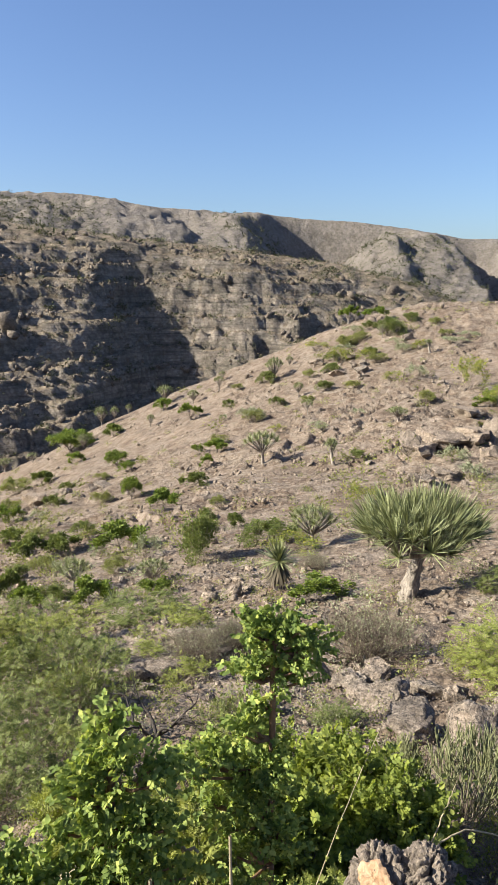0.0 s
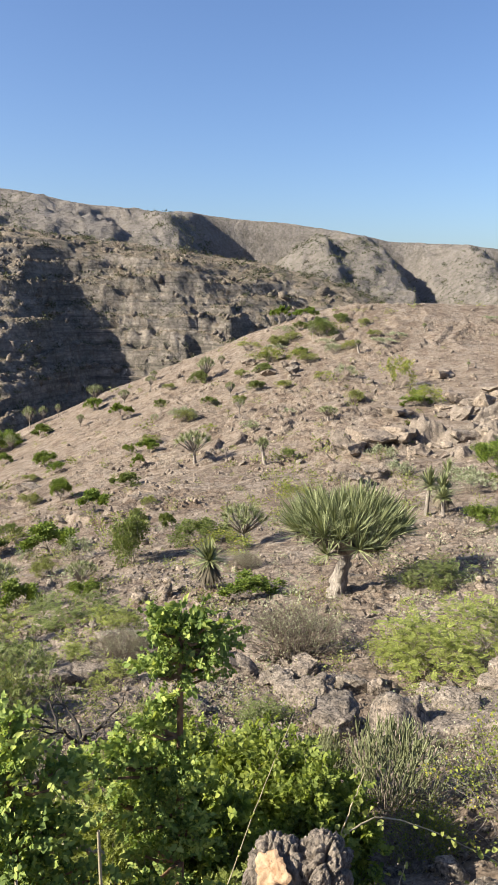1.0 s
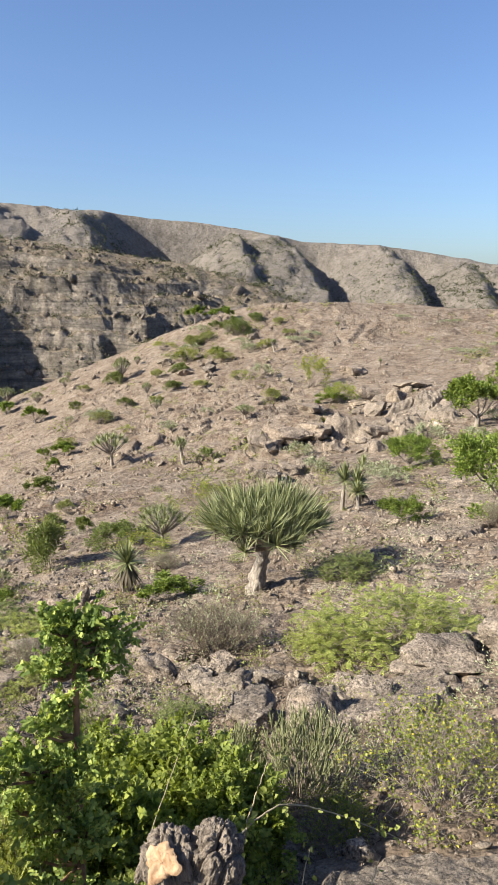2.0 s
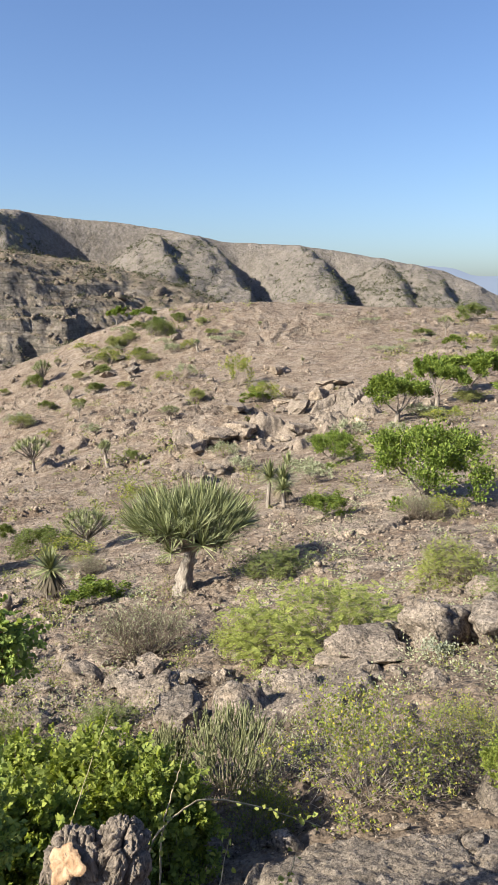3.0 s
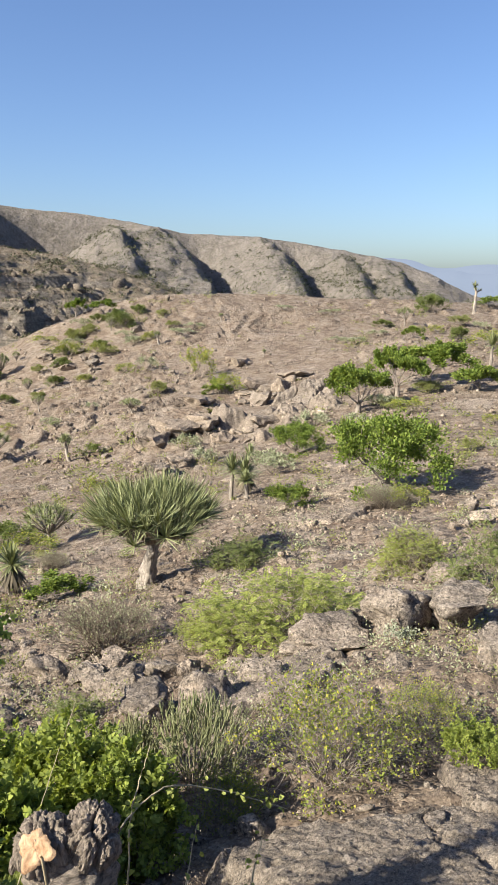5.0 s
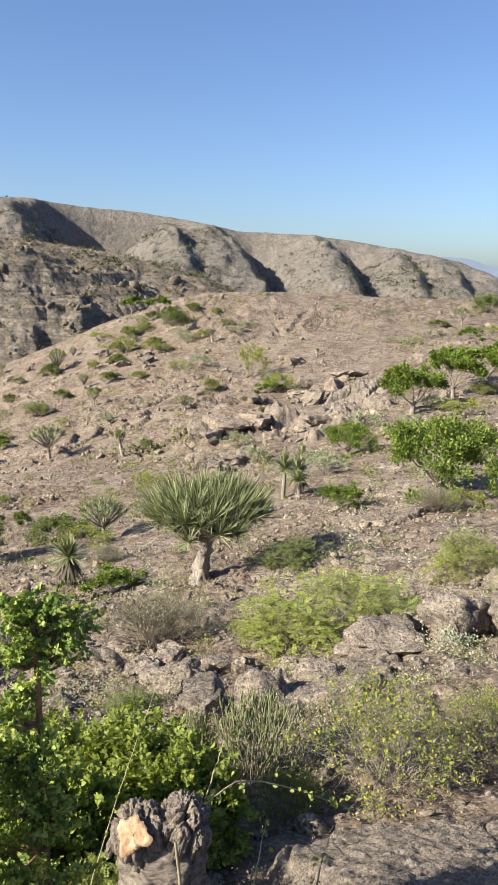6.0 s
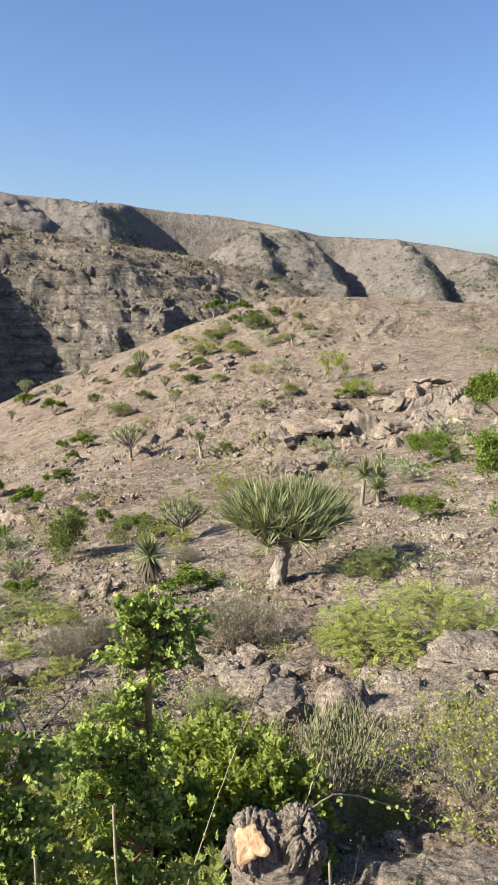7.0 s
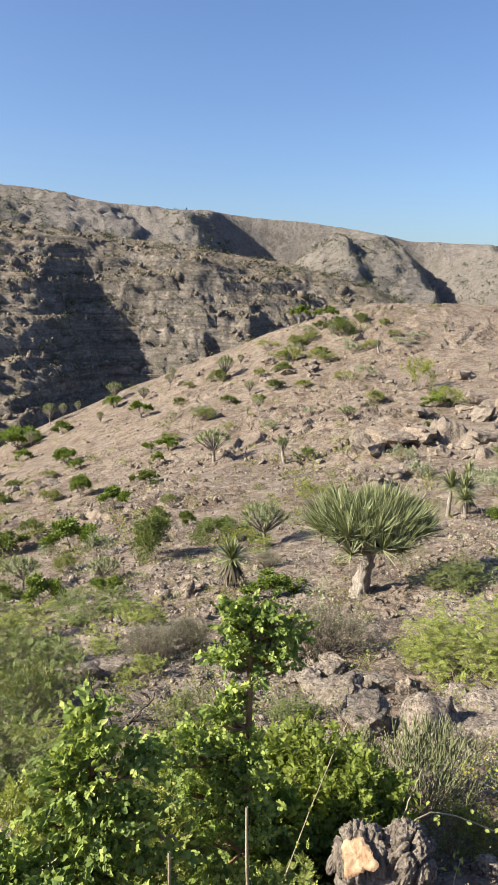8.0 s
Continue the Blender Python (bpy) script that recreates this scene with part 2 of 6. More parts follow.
MAT_GREEN = leaf_material("bright_green_leaf", [(0.085, 0.13, 0.026), (0.175, 0.24, 0.047), (0.3, 0.365, 0.08)])
MAT_FINE = leaf_material("fine_green_leaf", [(0.14, 0.185, 0.045), (0.25, 0.305, 0.068), (0.43, 0.475, 0.11)], 0.5)
MAT_DARKGREEN = leaf_material("deep_green_leaf", [(0.10, 0.13, 0.04), (0.16, 0.195, 0.06), (0.24, 0.275, 0.085)])
MAT_OLIVE = leaf_material("olive_leaf", [(0.17, 0.19, 0.07), (0.25, 0.27, 0.09), (0.33, 0.34, 0.12)])
MAT_LIME = leaf_material("lime_feather_leaf", [(0.17, 0.2, 0.05), (0.275, 0.305, 0.08), (0.42, 0.44, 0.13)])
MAT_SCRUB = leaf_material("dusty_thorn_leaf", [(0.11, 0.138, 0.045), (0.18, 0.212, 0.07), (0.27, 0.3, 0.11)], 0.35)
MAT_YELLOW = leaf_material("yellowing_leaf", [(0.16, 0.2, 0.045), (0.24, 0.285, 0.062), (0.2, 0.24, 0.055), (0.31, 0.34, 0.075), (0.5, 0.44, 0.08)])
MAT_GREYGREEN = leaf_material("grey_green_leaf", [(0.20, 0.22, 0.13), (0.29, 0.31, 0.19), (0.38, 0.39, 0.26)], 0.15)
MAT_PENCIL = leaf_material("pencil_stem", [(0.15, 0.16, 0.08), (0.225, 0.235, 0.12), (0.32, 0.32, 0.18)], 0.1)
MAT_BLADE = leaf_material("sword_leaf", [(0.115, 0.13, 0.058), (0.215, 0.235, 0.112), (0.37, 0.39, 0.205)], 0.12, 0.5)
MAT_DEAD_BLADE = leaf_material("dead_sword_leaf", [(0.09, 0.075, 0.055), (0.2, 0.165, 0.12)], 0.1, 0.8)
MAT_DRY = leaf_material("dry_twig", [(0.12, 0.09, 0.072), (0.19, 0.15, 0.12), (0.28, 0.225, 0.18)], 0.1, 0.9)
MAT_CRINKLED = leaf_material("crinkled_leaf", [(0.125, 0.175, 0.05), (0.2, 0.275, 0.074), (0.3, 0.38, 0.1), (0.52, 0.56, 0.165)], 0.42, 0.7)
MAT_PALE_BARK = bark_material("pale_peeling_bark", (0.09, 0.075, 0.06), (0.36, 0.315, 0.27), 16.0, 1.0, 0.05)
MAT_GREY_BARK = bark_material("grey_bark", (0.12, 0.1, 0.085), (0.3, 0.26, 0.22))
MAT_TWIG = bark_material("grey_twig", (0.16, 0.13, 0.10), (0.32, 0.27, 0.21), 40.0, 0.3)
MAT_CHARRED = bark_material("black_dead_wood", (0.02, 0.018, 0.016), (0.07, 0.06, 0.055), 30.0)
MAT_ROCK = rock_material("weathered_rock", (0.27, 0.235, 0.2), (0.36, 0.315, 0.268), (0.44, 0.39, 0.335))
MAT_SLAB = rock_material("lichened_slab", (0.2, 0.175, 0.15), (0.28, 0.247, 0.21), (0.36, 0.32, 0.275), 2.3)
MAT_TAN_ROCK = rock_material("tan_rock", (0.33, 0.278, 0.225), (0.43, 0.367, 0.3), (0.52, 0.45, 0.375), 0.6)
MAT_CREAM_ROCK = rock_material("cream_rock", (0.45, 0.375, 0.295), (0.57, 0.49, 0.395), (0.65, 0.58, 0.49), 0.6)
MAT_ORANGE_BARK = bark_material("orange_peeling_bark", (0.09, 0.055, 0.035), (0.3, 0.18, 0.10), 30.0)
MAT_PALE_TWIG = bark_material("pale_straw_twig", (0.22, 0.18, 0.11), (0.38, 0.33, 0.22), 60.0, 0.3)
MAT_STUMP = bark_material("stump_bark", (0.05, 0.042, 0.035), (0.4, 0.33, 0.265), 90.0, 1.0, 0.02, 0.25)
MAT_SAWN = bark_material("sawn_wood", (0.24, 0.125, 0.06), (0.47, 0.33, 0.21), 46.0, 0.9, 0.008, 1.0)
MAT_PALE_LEAF = leaf_material("felted_leaf", [(0.27, 0.285, 0.22), (0.36, 0.37, 0.29), (0.2, 0.225, 0.15)], 0.1, 0.9)


# Far ridges: near-black base with a pale blue glow standing in for air haze.
def haze_glow_material():
    m, t, bsdf = material("glowing_haze_distance", 1.0)
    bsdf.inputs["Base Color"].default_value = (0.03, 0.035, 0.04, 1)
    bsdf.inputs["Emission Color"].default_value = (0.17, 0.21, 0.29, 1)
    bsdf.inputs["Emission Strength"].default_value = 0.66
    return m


MAT_HAZE_GLOW = haze_glow_material()

MAT_WALL_ROCK = rock_material("canyon_wall_rock", (0.18, 0.16, 0.138), (0.28, 0.248, 0.212), (0.37, 0.328, 0.28), 0.12)
MAT_STUMP_BODY = bark_material("stump_wrinkled_bark", (0.05, 0.042, 0.035), (0.36, 0.3, 0.245), 40.0, 1.0, 0.02, 3.2)
MAT_FAR_SCRUB = leaf_material("far_scrub", [(0.045, 0.05, 0.026), (0.075, 0.08, 0.04), (0.115, 0.115, 0.06)], 0.1, 0.8)

# ---- the land: one height function, the lookout slope, the spur across, the canyon wall, the far range ----
def lattice(ix, iy, seed):
    n = (ix.astype(np.int64) * 374761393 + iy.astype(np.int64) * 668265263 + seed * 974711) & 0x7FFFFFFF
    n = ((n ^ (n >> 13)) * 1274126177) & 0x7FFFFFFF
    return ((n ^ (n >> 16)) & 0xFFFF) / 65535.0


def vnoise(x, y, seed=0):
    """Smooth noise from -1 to 1 with a cell of one unit."""
    x0, y0 = np.floor(x), np.floor(y)
    u, v = x - x0, y - y0
    u, v = u * u * u * (u * (u * 6 - 15) + 10), v * v * v * (v * (v * 6 - 15) + 10)
    a, b = lattice(x0, y0, seed), lattice(x0 + 1, y0, seed)
    c, d = lattice(x0, y0 + 1, seed), lattice(x0 + 1, y0 + 1, seed)
    return 2 * ((a * (1 - u) + b * u) * (1 - v) + (c * (1 - u) + d * u) * v) - 1


def fbm(x, y, octaves, seed=0, gain=0.5):
    total, amp = 0.0, 1.0
    for n in range(octaves):
        total = total + amp * vnoise(x * 2.03**n + 17.3 * n, y * 2.03**n - 9.1 * n, seed + n)
        amp *= gain
    return total


def cubic(p0, p1, p2, p3, u):
    return p1 + 0.5 * u * (p2 - p0 + u * (2 * p0 - 5 * p1 + 4 * p2 - p3 + u * (3 * (p1 - p2) + p3 - p0)))


def smooth01(a, b, x):
    u = np.clip((x - a) / (b - a), 0, 1)
    return u * u * (3 - 2 * u)


# Fall of the ground, in degrees below the eye, ring by ring round the lookout (bearings -24 to 48 in steps of 12).
RINGS = np.log([0.6, 1.2, 2.5, 5.0, 8.0, 14.0, 22.0, 36.0, 60.0])
FALL = np.array([
    [71, 71, 71, 71, 71, 71, 71],
    [58, 58, 58, 58, 58, 58, 58],
    [47, 47, 46.5, 46, 45, 44, 43],
    [37, 36.7, 36.2, 35.5, 33.8, 31.5, 30],
    [31, 30.5, 30, 29, 27.3, 24.5, 23],
    [26, 25, 24, 23, 20.8, 19, 18],
    [22.2, 21.3, 20, 18.7, 16.4, 15, 14.2],
    [19.2, 17.7, 15.8, 14.2, 12.2, 10.2, 9.4],
    [17.3, 14.6, 11.3, 8.6, 6.6, 5.2, 4.8],
])
CREST_R = 95.0
CREST_AZ = [-60, -24, -19, -15.8, -11.4, -6.6, -2.2, 2.6, 5.1, 8.5, 11, 14.7, 18, 22, 28.5, 33, 38.4, 50, 70]
CREST_EL = [-17, -15.6, -13.8, -12.4, -10.2, -8.1, -6.4, -4.5, -3.2, -2.1, -1.4, -0.85, -0.7, -0.75, -1.1, -1.3, -1.6, -2.0, -2.0]
RIM_AZ = [-60, -18, -10, -6, 0, 3.4, 6.7, 9.3, 12.6, 14.7, 20, 40]
RIM_EL = [5.5, 4.9, 4.2, 3.7, 3.0, 2.6, 2.0, 1.6, 0.5, -0.4, -3.0, -9.0]
FOOT_AZ = [-60, -24, -18, -8, 0, 6, 10, 14, 40]
FOOT_R = [236, 241, 245, 250, 263, 271, 279, 286, 330]
RANGE_AZ = [-60, -17.8, -14.8, -11.2, -6.7, -1.7, 2.5, 6.7, 10.8, 13.2, 15.8, 20, 24.2, 28.4, 31.8, 33.9, 36.4, 38.8, 45, 60]
RANGE_EL = [6.0, 6.8, 6.9, 6.7, 6.1, 5.8, 5.5, 5.2, 4.7, 4.2, 3.72, 3.6, 3.1, 2.35, 1.7, 0.9, -0.4, -1.3, -3.0, -4.0]


# Spurs that run down the far range: bearing at the top, lean, depth of the hollow behind, width of its shaded and its sunlit flank.
SPURS = [(13.3, 0.0145, 36, 3.2, 5.0, 71), (21.1, 0.0155, 29, 2.6, 4.2, 72), (26.6, 0.016, 9, 1.3, 3.0, 73), (30.2, 0.017, 10, 1.2, 2.8, 74), (9.0, 0.012, 6, 1.2, 3.0, 75)]


def along(az, stops, values, soft=0.8):
    """Values by bearing, rounded at the stops."""
    return (np.interp(az - soft, stops, values) + 2 * np.interp(az, stops, values) + np.interp(az + soft, stops, values)) / 4


def gully(az, line, left, right):
    """How deep a gully lies at a bearing (0 to 1), with a flank on each side that rounds over at its top."""
    u = az - line
    d = np.where(u < 0, np.clip(1 + u / left, 0, 1), np.clip(1 - u / right, 0, 1))
    return np.where(d < 0.3, d * d / 0.6, d - 0.15) / 0.85


def near_height(r, az):
    """The lookout slope and the spur across, relative to the eye, without the fine relief."""
    lr = np.log(np.clip(r, 0.6, CREST_R))
    i = np.clip((np.clip(az, -24, 48) + 24) / 12, 0, 5.9999)
    i0 = np.floor(i).astype(int)
    v = i - i0
    crest = -along(az, CREST_AZ, CREST_EL)
    fall = []
    for row in FALL:
        ext = np.concatenate([[2 * row[0] - row[1]], row, [2 * row[-1] - row[-2]]])
        fall.append(cubic(ext[i0], ext[i0 + 1], ext[i0 + 2], ext[i0 + 3], v))
    fall.append(crest)
    fall = np.array(fall)
    knots = np.append(RINGS, np.log(CREST_R))
    k = np.clip(np.searchsorted(knots, lr, side="right") - 1, 0, len(knots) - 2)
    h = knots[k + 1] - knots[k]
    u = (lr - knots[k]) / h
    cols = np.arange(len(lr))
    f0, f1 = fall[k, cols], fall[k + 1, cols]
    before, after = np.clip(k - 1, 0, None), np.clip(k + 2, None, len(knots) - 1)
    m0 = (f1 - fall[before, cols]) / (knots[k + 1] - knots[before]) * h
    m1 = (fall[after, cols] - f0) / (knots[after] - knots[k]) * h
    angle = (2 * u**3 - 3 * u**2 + 1) * f0 + (u**3 - 2 * u**2 + u) * m0 + (3 * u**2 - 2 * u**3) * f1 + (u**3 - u**2) * m1
    z = -np.clip(r, 0.6, CREST_R) * np.tan(np.radians(angle))
    beyond = np.clip(r - CREST_R, 0, None)
    return z - 0.75 * beyond * smooth01(0, 25, beyond) - 0.02 * beyond


def wall_height(r, az):
    """The canyon wall with its flat-topped rim, relative to the eye."""
    x, y = r * np.sin(np.radians(az)), r * np.cos(np.radians(az))
    rim = 300 * np.tan(np.radians(along(az, RIM_AZ, RIM_EL, 1.5)))
    back = np.clip(300 - r, 0, None)
    top = rim - 0.15 * back - 0.3 * np.clip(back - 25, 0, None) - 0.25 * np.clip(r - 300, 0, None)
    warp = 5 * fbm(x / 45.0, y / 45.0, 2, 31) + 1.6 * fbm(x / 14.0, y / 14.0, 2, 33)
    foot = along(az, FOOT_AZ, FOOT_R, 2.0) + warp
    face = 2 + 0.74 * (r - foot)
    down = np.clip((274 - r) / 72, 0, 1)
    face = face - 40 * down**0.75 * gully(az + warp * 0.08, -8.6 + 5.6 * down, 3.0 + 8.5 * down, 8.0 + 5.0 * down)
    face = face - 10 * smooth01(272, 240, r) * gully(az + warp * 0.08, 5.0 + (262 - r) * 0.06, 2.0, 4.5)
    face = face - 7 * smooth01(272, 240, r) * gully(az + warp * 0.08, 0.6 + (262 - r) * 0.05, 1.4, 3.0)
    bed = 5.2
    q = face / bed + 0.5 * fbm(x / 60.0, y / 60.0, 2, 36)
    part = q - np.floor(q)
    amount = smooth01(-0.9, 0.5, fbm(x / 30.0, y / 30.0, 2, 35))
    face = face + 0.6 * bed * amount * (smooth01(0.25, 0.65, part) - part)
    d = top - face
    z = np.where(d > 6, face, np.where(d < -6, top, top - (d + 6) ** 2 / 24))
    bed = 2.3
    q = z / bed + 0.9 * fbm(x / 50.0, y / 50.0, 3, 37)
    part = q - np.floor(q)
    amount = smooth01(-0.7, 0.35, fbm(x / 26.0, y / 26.0, 2, 38)) * smooth01(292, 262, r)
    return z + 0.5 * bed * amount * (smooth01(0.3, 0.65, part) - part)


def range_height(r, az):
    """The far range with its shaded gullies, relative to the eye."""
    rim = 800 * np.tan(np.radians(along(az, RANGE_AZ, RANGE_EL, 0.5)))
    u = np.clip((800 - r) / 350, 0, 2)
    z = rim - 58 * u**1.5 - 14 * u - 0.3 * np.clip(r - 800, 0, None)
    w = smooth01(790, 700, r)
    run = np.clip(790 - r, 0, 400)
    nose = -0.5 + 2.2 * smooth01(725, 785, r) + 0.4 * vnoise(r / 60.0, r * 0, 58)
    bowl = np.clip(0.9 * np.clip(az - nose, 0, None) * r * 0.01745, 0, 46)
    z = z - bowl * smooth01(798, 774, r) * smooth01(nose + 12.0, nose + 5.5, az) * smooth01(440, 560, r)
    for start, lean, deep, left, right, seed in SPURS:
        crest = start + run * lean + 0.35 * vnoise(r / 45.0, r * 0, seed)
        steep = left * (1.0 - 0.35 * run / 300)
        z = z - deep * gully(az, crest + steep, steep, right) * smooth01(797, 762, r)
    z = z - 9 * w * gully(az, -4.6 + (700 - r) * 0.01, 2.6, 3.0)
    z = z - 8 * w * gully(az, -14.0 + (700 - r) * 0.012, 4.0, 4.0)
    return z


def land(x, y, detail=True):
    """The ground's height at places in the plan, and which landform it is (0 spur, 1 wall, 2 range)."""
    x, y = np.atleast_1d(np.asarray(x, float)), np.atleast_1d(np.asarray(y, float))
    r, az = np.hypot(x, y), np.degrees(np.arctan2(x, y))
    behind = smooth01(55, 100, np.abs(az - 12))
    a = near_height(r, az)
    a = a * (1 - behind) + behind * (-EYE + 0.16 * np.clip(r, 0, 60) - 0.1 * np.clip(r - 60, 0, None) * (r > 60))
    if detail:
        s, q = x * 0.94 + y * 0.34, -x * 0.34 + y * 0.94
        fade = smooth01(0.8, 4.0, r)
        big = smooth01(10, 34, r)
        lumps = 0.09 * fbm(x / 1.1, y / 1.1, 3, 3) + 0.045 * np.abs(fbm(x / 0.3, y / 0.3, 3, 8)) + 0.014 * vnoise(x / 0.07, y / 0.07, 9)
        swell = 0.2 * fbm(x / 5.2, y / 5.2, 2, 21) + 0.11 * np.abs(fbm(x / 2.1, y / 2.1, 3, 25, 0.6))
        bed = fbm(s / 15.0, q / 4.6, 2, 11) * 3.0 + 0.25 * fbm(x / 2.2, y / 2.2, 2, 13)
        part = bed - np.floor(bed)
        ledges = smooth01(0.0, 0.12, part) - part
        thin = fbm(s / 5.5, q / 1.5, 2, 17) * 2.6 + 0.3 * fbm(x / 0.9, y / 0.9, 2, 19)
        flake = thin - np.floor(thin)
        a = a + smooth01(7, 18, r) * 0.1 * (smooth01(0.0, 0.14, flake) - flake) * smooth01(-0.35, 0.3, fbm(x / 6.0, y / 6.0, 2, 23))
        a = a + fade * lumps * (1 - 0.8 * big) + big * 0.7 * swell
        a = a + smooth01(5, 20, r) * (0.45 + 0.6 * smooth01(28, 36, r) * smooth01(62, 50, r) * smooth01(8, 14, az)) * ledges * smooth01(-0.2, 0.5, fbm(x / 11.0, y / 11.0, 2, 15))
    b, c = wall_height(r, az), range_height(r, az)
    if detail:
        rough = fbm(x / 16.0, y / 16.0, 4, 41, 0.55)
        low = smooth01(275, 245, r)
        b = b + ((0.6 + 1.6 * smooth01(-12, -7, az)) * low + 0.5) * rough
        for bed, seed in ((7.0, 61), (3.2, 64)):
            q = b / bed + 0.7 * fbm(x / 40.0, y / 40.0, 3, seed)
            part = q - np.floor(q)
            b = b + bed * smooth01(-0.5, 0.3, fbm(x / 22.0, y / 22.0, 2, seed + 5)) * smooth01(288, 255, r) * (smooth01(0.36, 0.62, part) - part) * (0.4 + 0.25 * smooth01(-12, -7, az))
        b = b + (0.35 * low + 0.3) * fbm(x / 3.5, y / 3.5, 2, 47, 0.7) - (0.2 * low + 0.3) * np.abs(fbm(x / 6.0, y / 6.0, 3, 49, 0.65))
        c = c + 1.6 * fbm(az / 1.1, c / 9.0, 3, 58, 0.6) * smooth01(815, 760, r) + 3.2 * fbm(x / 60.0, y / 60.0, 3, 51, 0.55) * smooth01(830, 700, r) - 2.2 * np.abs(fbm(x / 34.0, y / 34.0, 3, 56, 0.55)) * smooth01(800, 700, r) + 1.5 * fbm(x / 11.0, y / 11.0, 3, 57, 0.6) * smooth01(820, 740, r)
    if detail:
        lat = az * 4.3
        ledge = 1.25 * fbm(lat / 42.0, b / 2.6, 3, 81, 0.6) + 0.9 * fbm(lat / 15.0, b / 1.1, 2, 84, 0.6)
        b = b + ledge * smooth01(296, 262, r)
    b = np.where(behind > 0.5, -90.0, b)
    c = c * (1 - behind) - 60 * behind
    far = np.maximum(np.maximum(b, -58), np.where(r > 330, c, -80))
    far = np.where(r < 105, -80, far)
    z = np.maximum(a, far)
    zone = np.where(a >= far, -smooth01(9.5, 5.0, r), np.where(b >= c, 1.0, np.where(r > 330, 2.0, 1.0)))
    return z + EYE, zone


def ground_z(x, y):
    return float(land(x, y)[0][0])


def land_mesh():
    fine = np.arange(-25.0, 49.01, 0.16)
    coarse = np.arange(49.0 + 3, 360 - 25 - 1.5, 3.0)
    az = np.radians(np.concatenate([fine, coarse]))
    r = [0.35]
    while r[-1] < 4600:
        r.append(r[-1] * (1.0115 if r[-1] < 20 else 1.007 if r[-1] < 100 else 1.0065 if r[-1] < 165 else 1.0036 if r[-1] < 330 else 1.009 if r[-1] < 850 else 1.12))
    r = np.array(r)
    na, nr = len(az), len(r)
    rr, aa = np.meshgrid(r, az, indexing="ij")
    x, y = (rr * np.sin(aa)).ravel(), (rr * np.cos(aa)).ravel()
    z, zone = land(x, y)
    co = np.concatenate([np.stack([x, y, z], 1), [[0, 0, z[:na].mean()]]])
    i, j = np.meshgrid(np.arange(nr - 1), np.arange(na), indexing="ij")
    j1 = (j + 1) % na
    quads = np.stack([i * na + j, (i + 1) * na + j, (i + 1) * na + j1, i * na + j1], -1).reshape(-1, 4)[:, ::-1]
    k = np.arange(na)
    tris = np.stack([np.full(na, nr * na), (k + 1) % na, k], 1)
    me = bpy.data.meshes.new("ground")
    me.vertices.add(len(co))
    me.vertices.foreach_set("co", co.ravel())
    me.loops.add(quads.size + tris.size)
    me.loops.foreach_set("vertex_index", np.concatenate([quads.ravel(), tris.ravel()]).astype(np.int32))
    me.polygons.add(len(quads) + len(tris))
    starts = np.concatenate([np.arange(len(quads)) * 4, len(quads) * 4 + np.arange(len(tris)) * 3])
    me.polygons.foreach_set("loop_start", starts.astype(np.int32))
    me.polygons.foreach_set("use_smooth", np.ones(len(quads) + len(tris), bool))
    me.update(calc_edges=True)
    me.validate()
    at = me.attributes.new("landform", "FLOAT", "POINT")
    at.data.foreach_set("value", np.append(zone, 0.0).astype(np.float32))
    me.materials.append(MAT_GROUND)
    ob = new("ground", me)
    return tagged(ob, "stony tan hillside, canyon wall and far bare range", "ground", kind="structure")


ground = land_mesh()


# ---- mesh helpers for plants and stones ----
def raw_mesh(name, co, faces, mat, smooth=False):
    """A mesh from vertex rows and faces of one size (an array) or of several (a list of arrays)."""
    groups = faces if isinstance(faces, list) else [faces]
    me = bpy.data.meshes.new(name)
    me.vertices.add(len(co))
    me.vertices.foreach_set("co", np.asarray(co, np.float32).ravel())
    loops = np.concatenate([g.ravel() for g in groups]).astype(np.int32)
    sizes = np.concatenate([np.full(len(g), g.shape[1]) for g in groups])
    me.loops.add(len(loops))
    me.loops.foreach_set("vertex_index", loops)
    me.polygons.add(len(sizes))
    me.polygons.foreach_set("loop_start", np.concatenate([[0], np.cumsum(sizes)[:-1]]).astype(np.int32))
    if smooth:
        me.polygons.foreach_set("use_smooth", np.ones(len(sizes), bool))
    me.update(calc_edges=True)
    me.materials.append(mat)
    return me


def scattered(name, shape, faces, frames, places, mat, smooth=False):
    """Many copies of a small shape in one mesh: frames (N,3,3) hold its x, y, z axes as rows."""
    shape, places = np.asarray(shape, float), np.asarray(places, float)
    co = np.einsum("kj,njc->nkc", shape, frames) + places[:, None]
    offs = np.arange(len(places))[:, None, None] * len(shape)
    return raw_mesh(name, co.reshape(-1, 3), (np.asarray(faces)[None] + offs).reshape(-1, len(faces[0])), mat, smooth)


def unit(v):
    return v / np.maximum(np.linalg.norm(v, axis=-1, keepdims=True), 1e-9)


def frames_along(ways, rng, size, up_bias=0.5):
    """Axes for leaves that point along the given ways, with faces turned partly to the sky."""
    ways = unit(np.asarray(ways, float))
    side = unit(np.cross(ways, rng.normal(0, 1, ways.shape) * (1 - up_bias) + np.array([0, 0, 1.0]) * up_bias + 1e-4))
    flat = np.cross(side, ways)
    size = np.broadcast_to(np.asarray(size, float), (len(ways),))[:, None, None]
    return np.stack([side, ways, flat], 1) * size


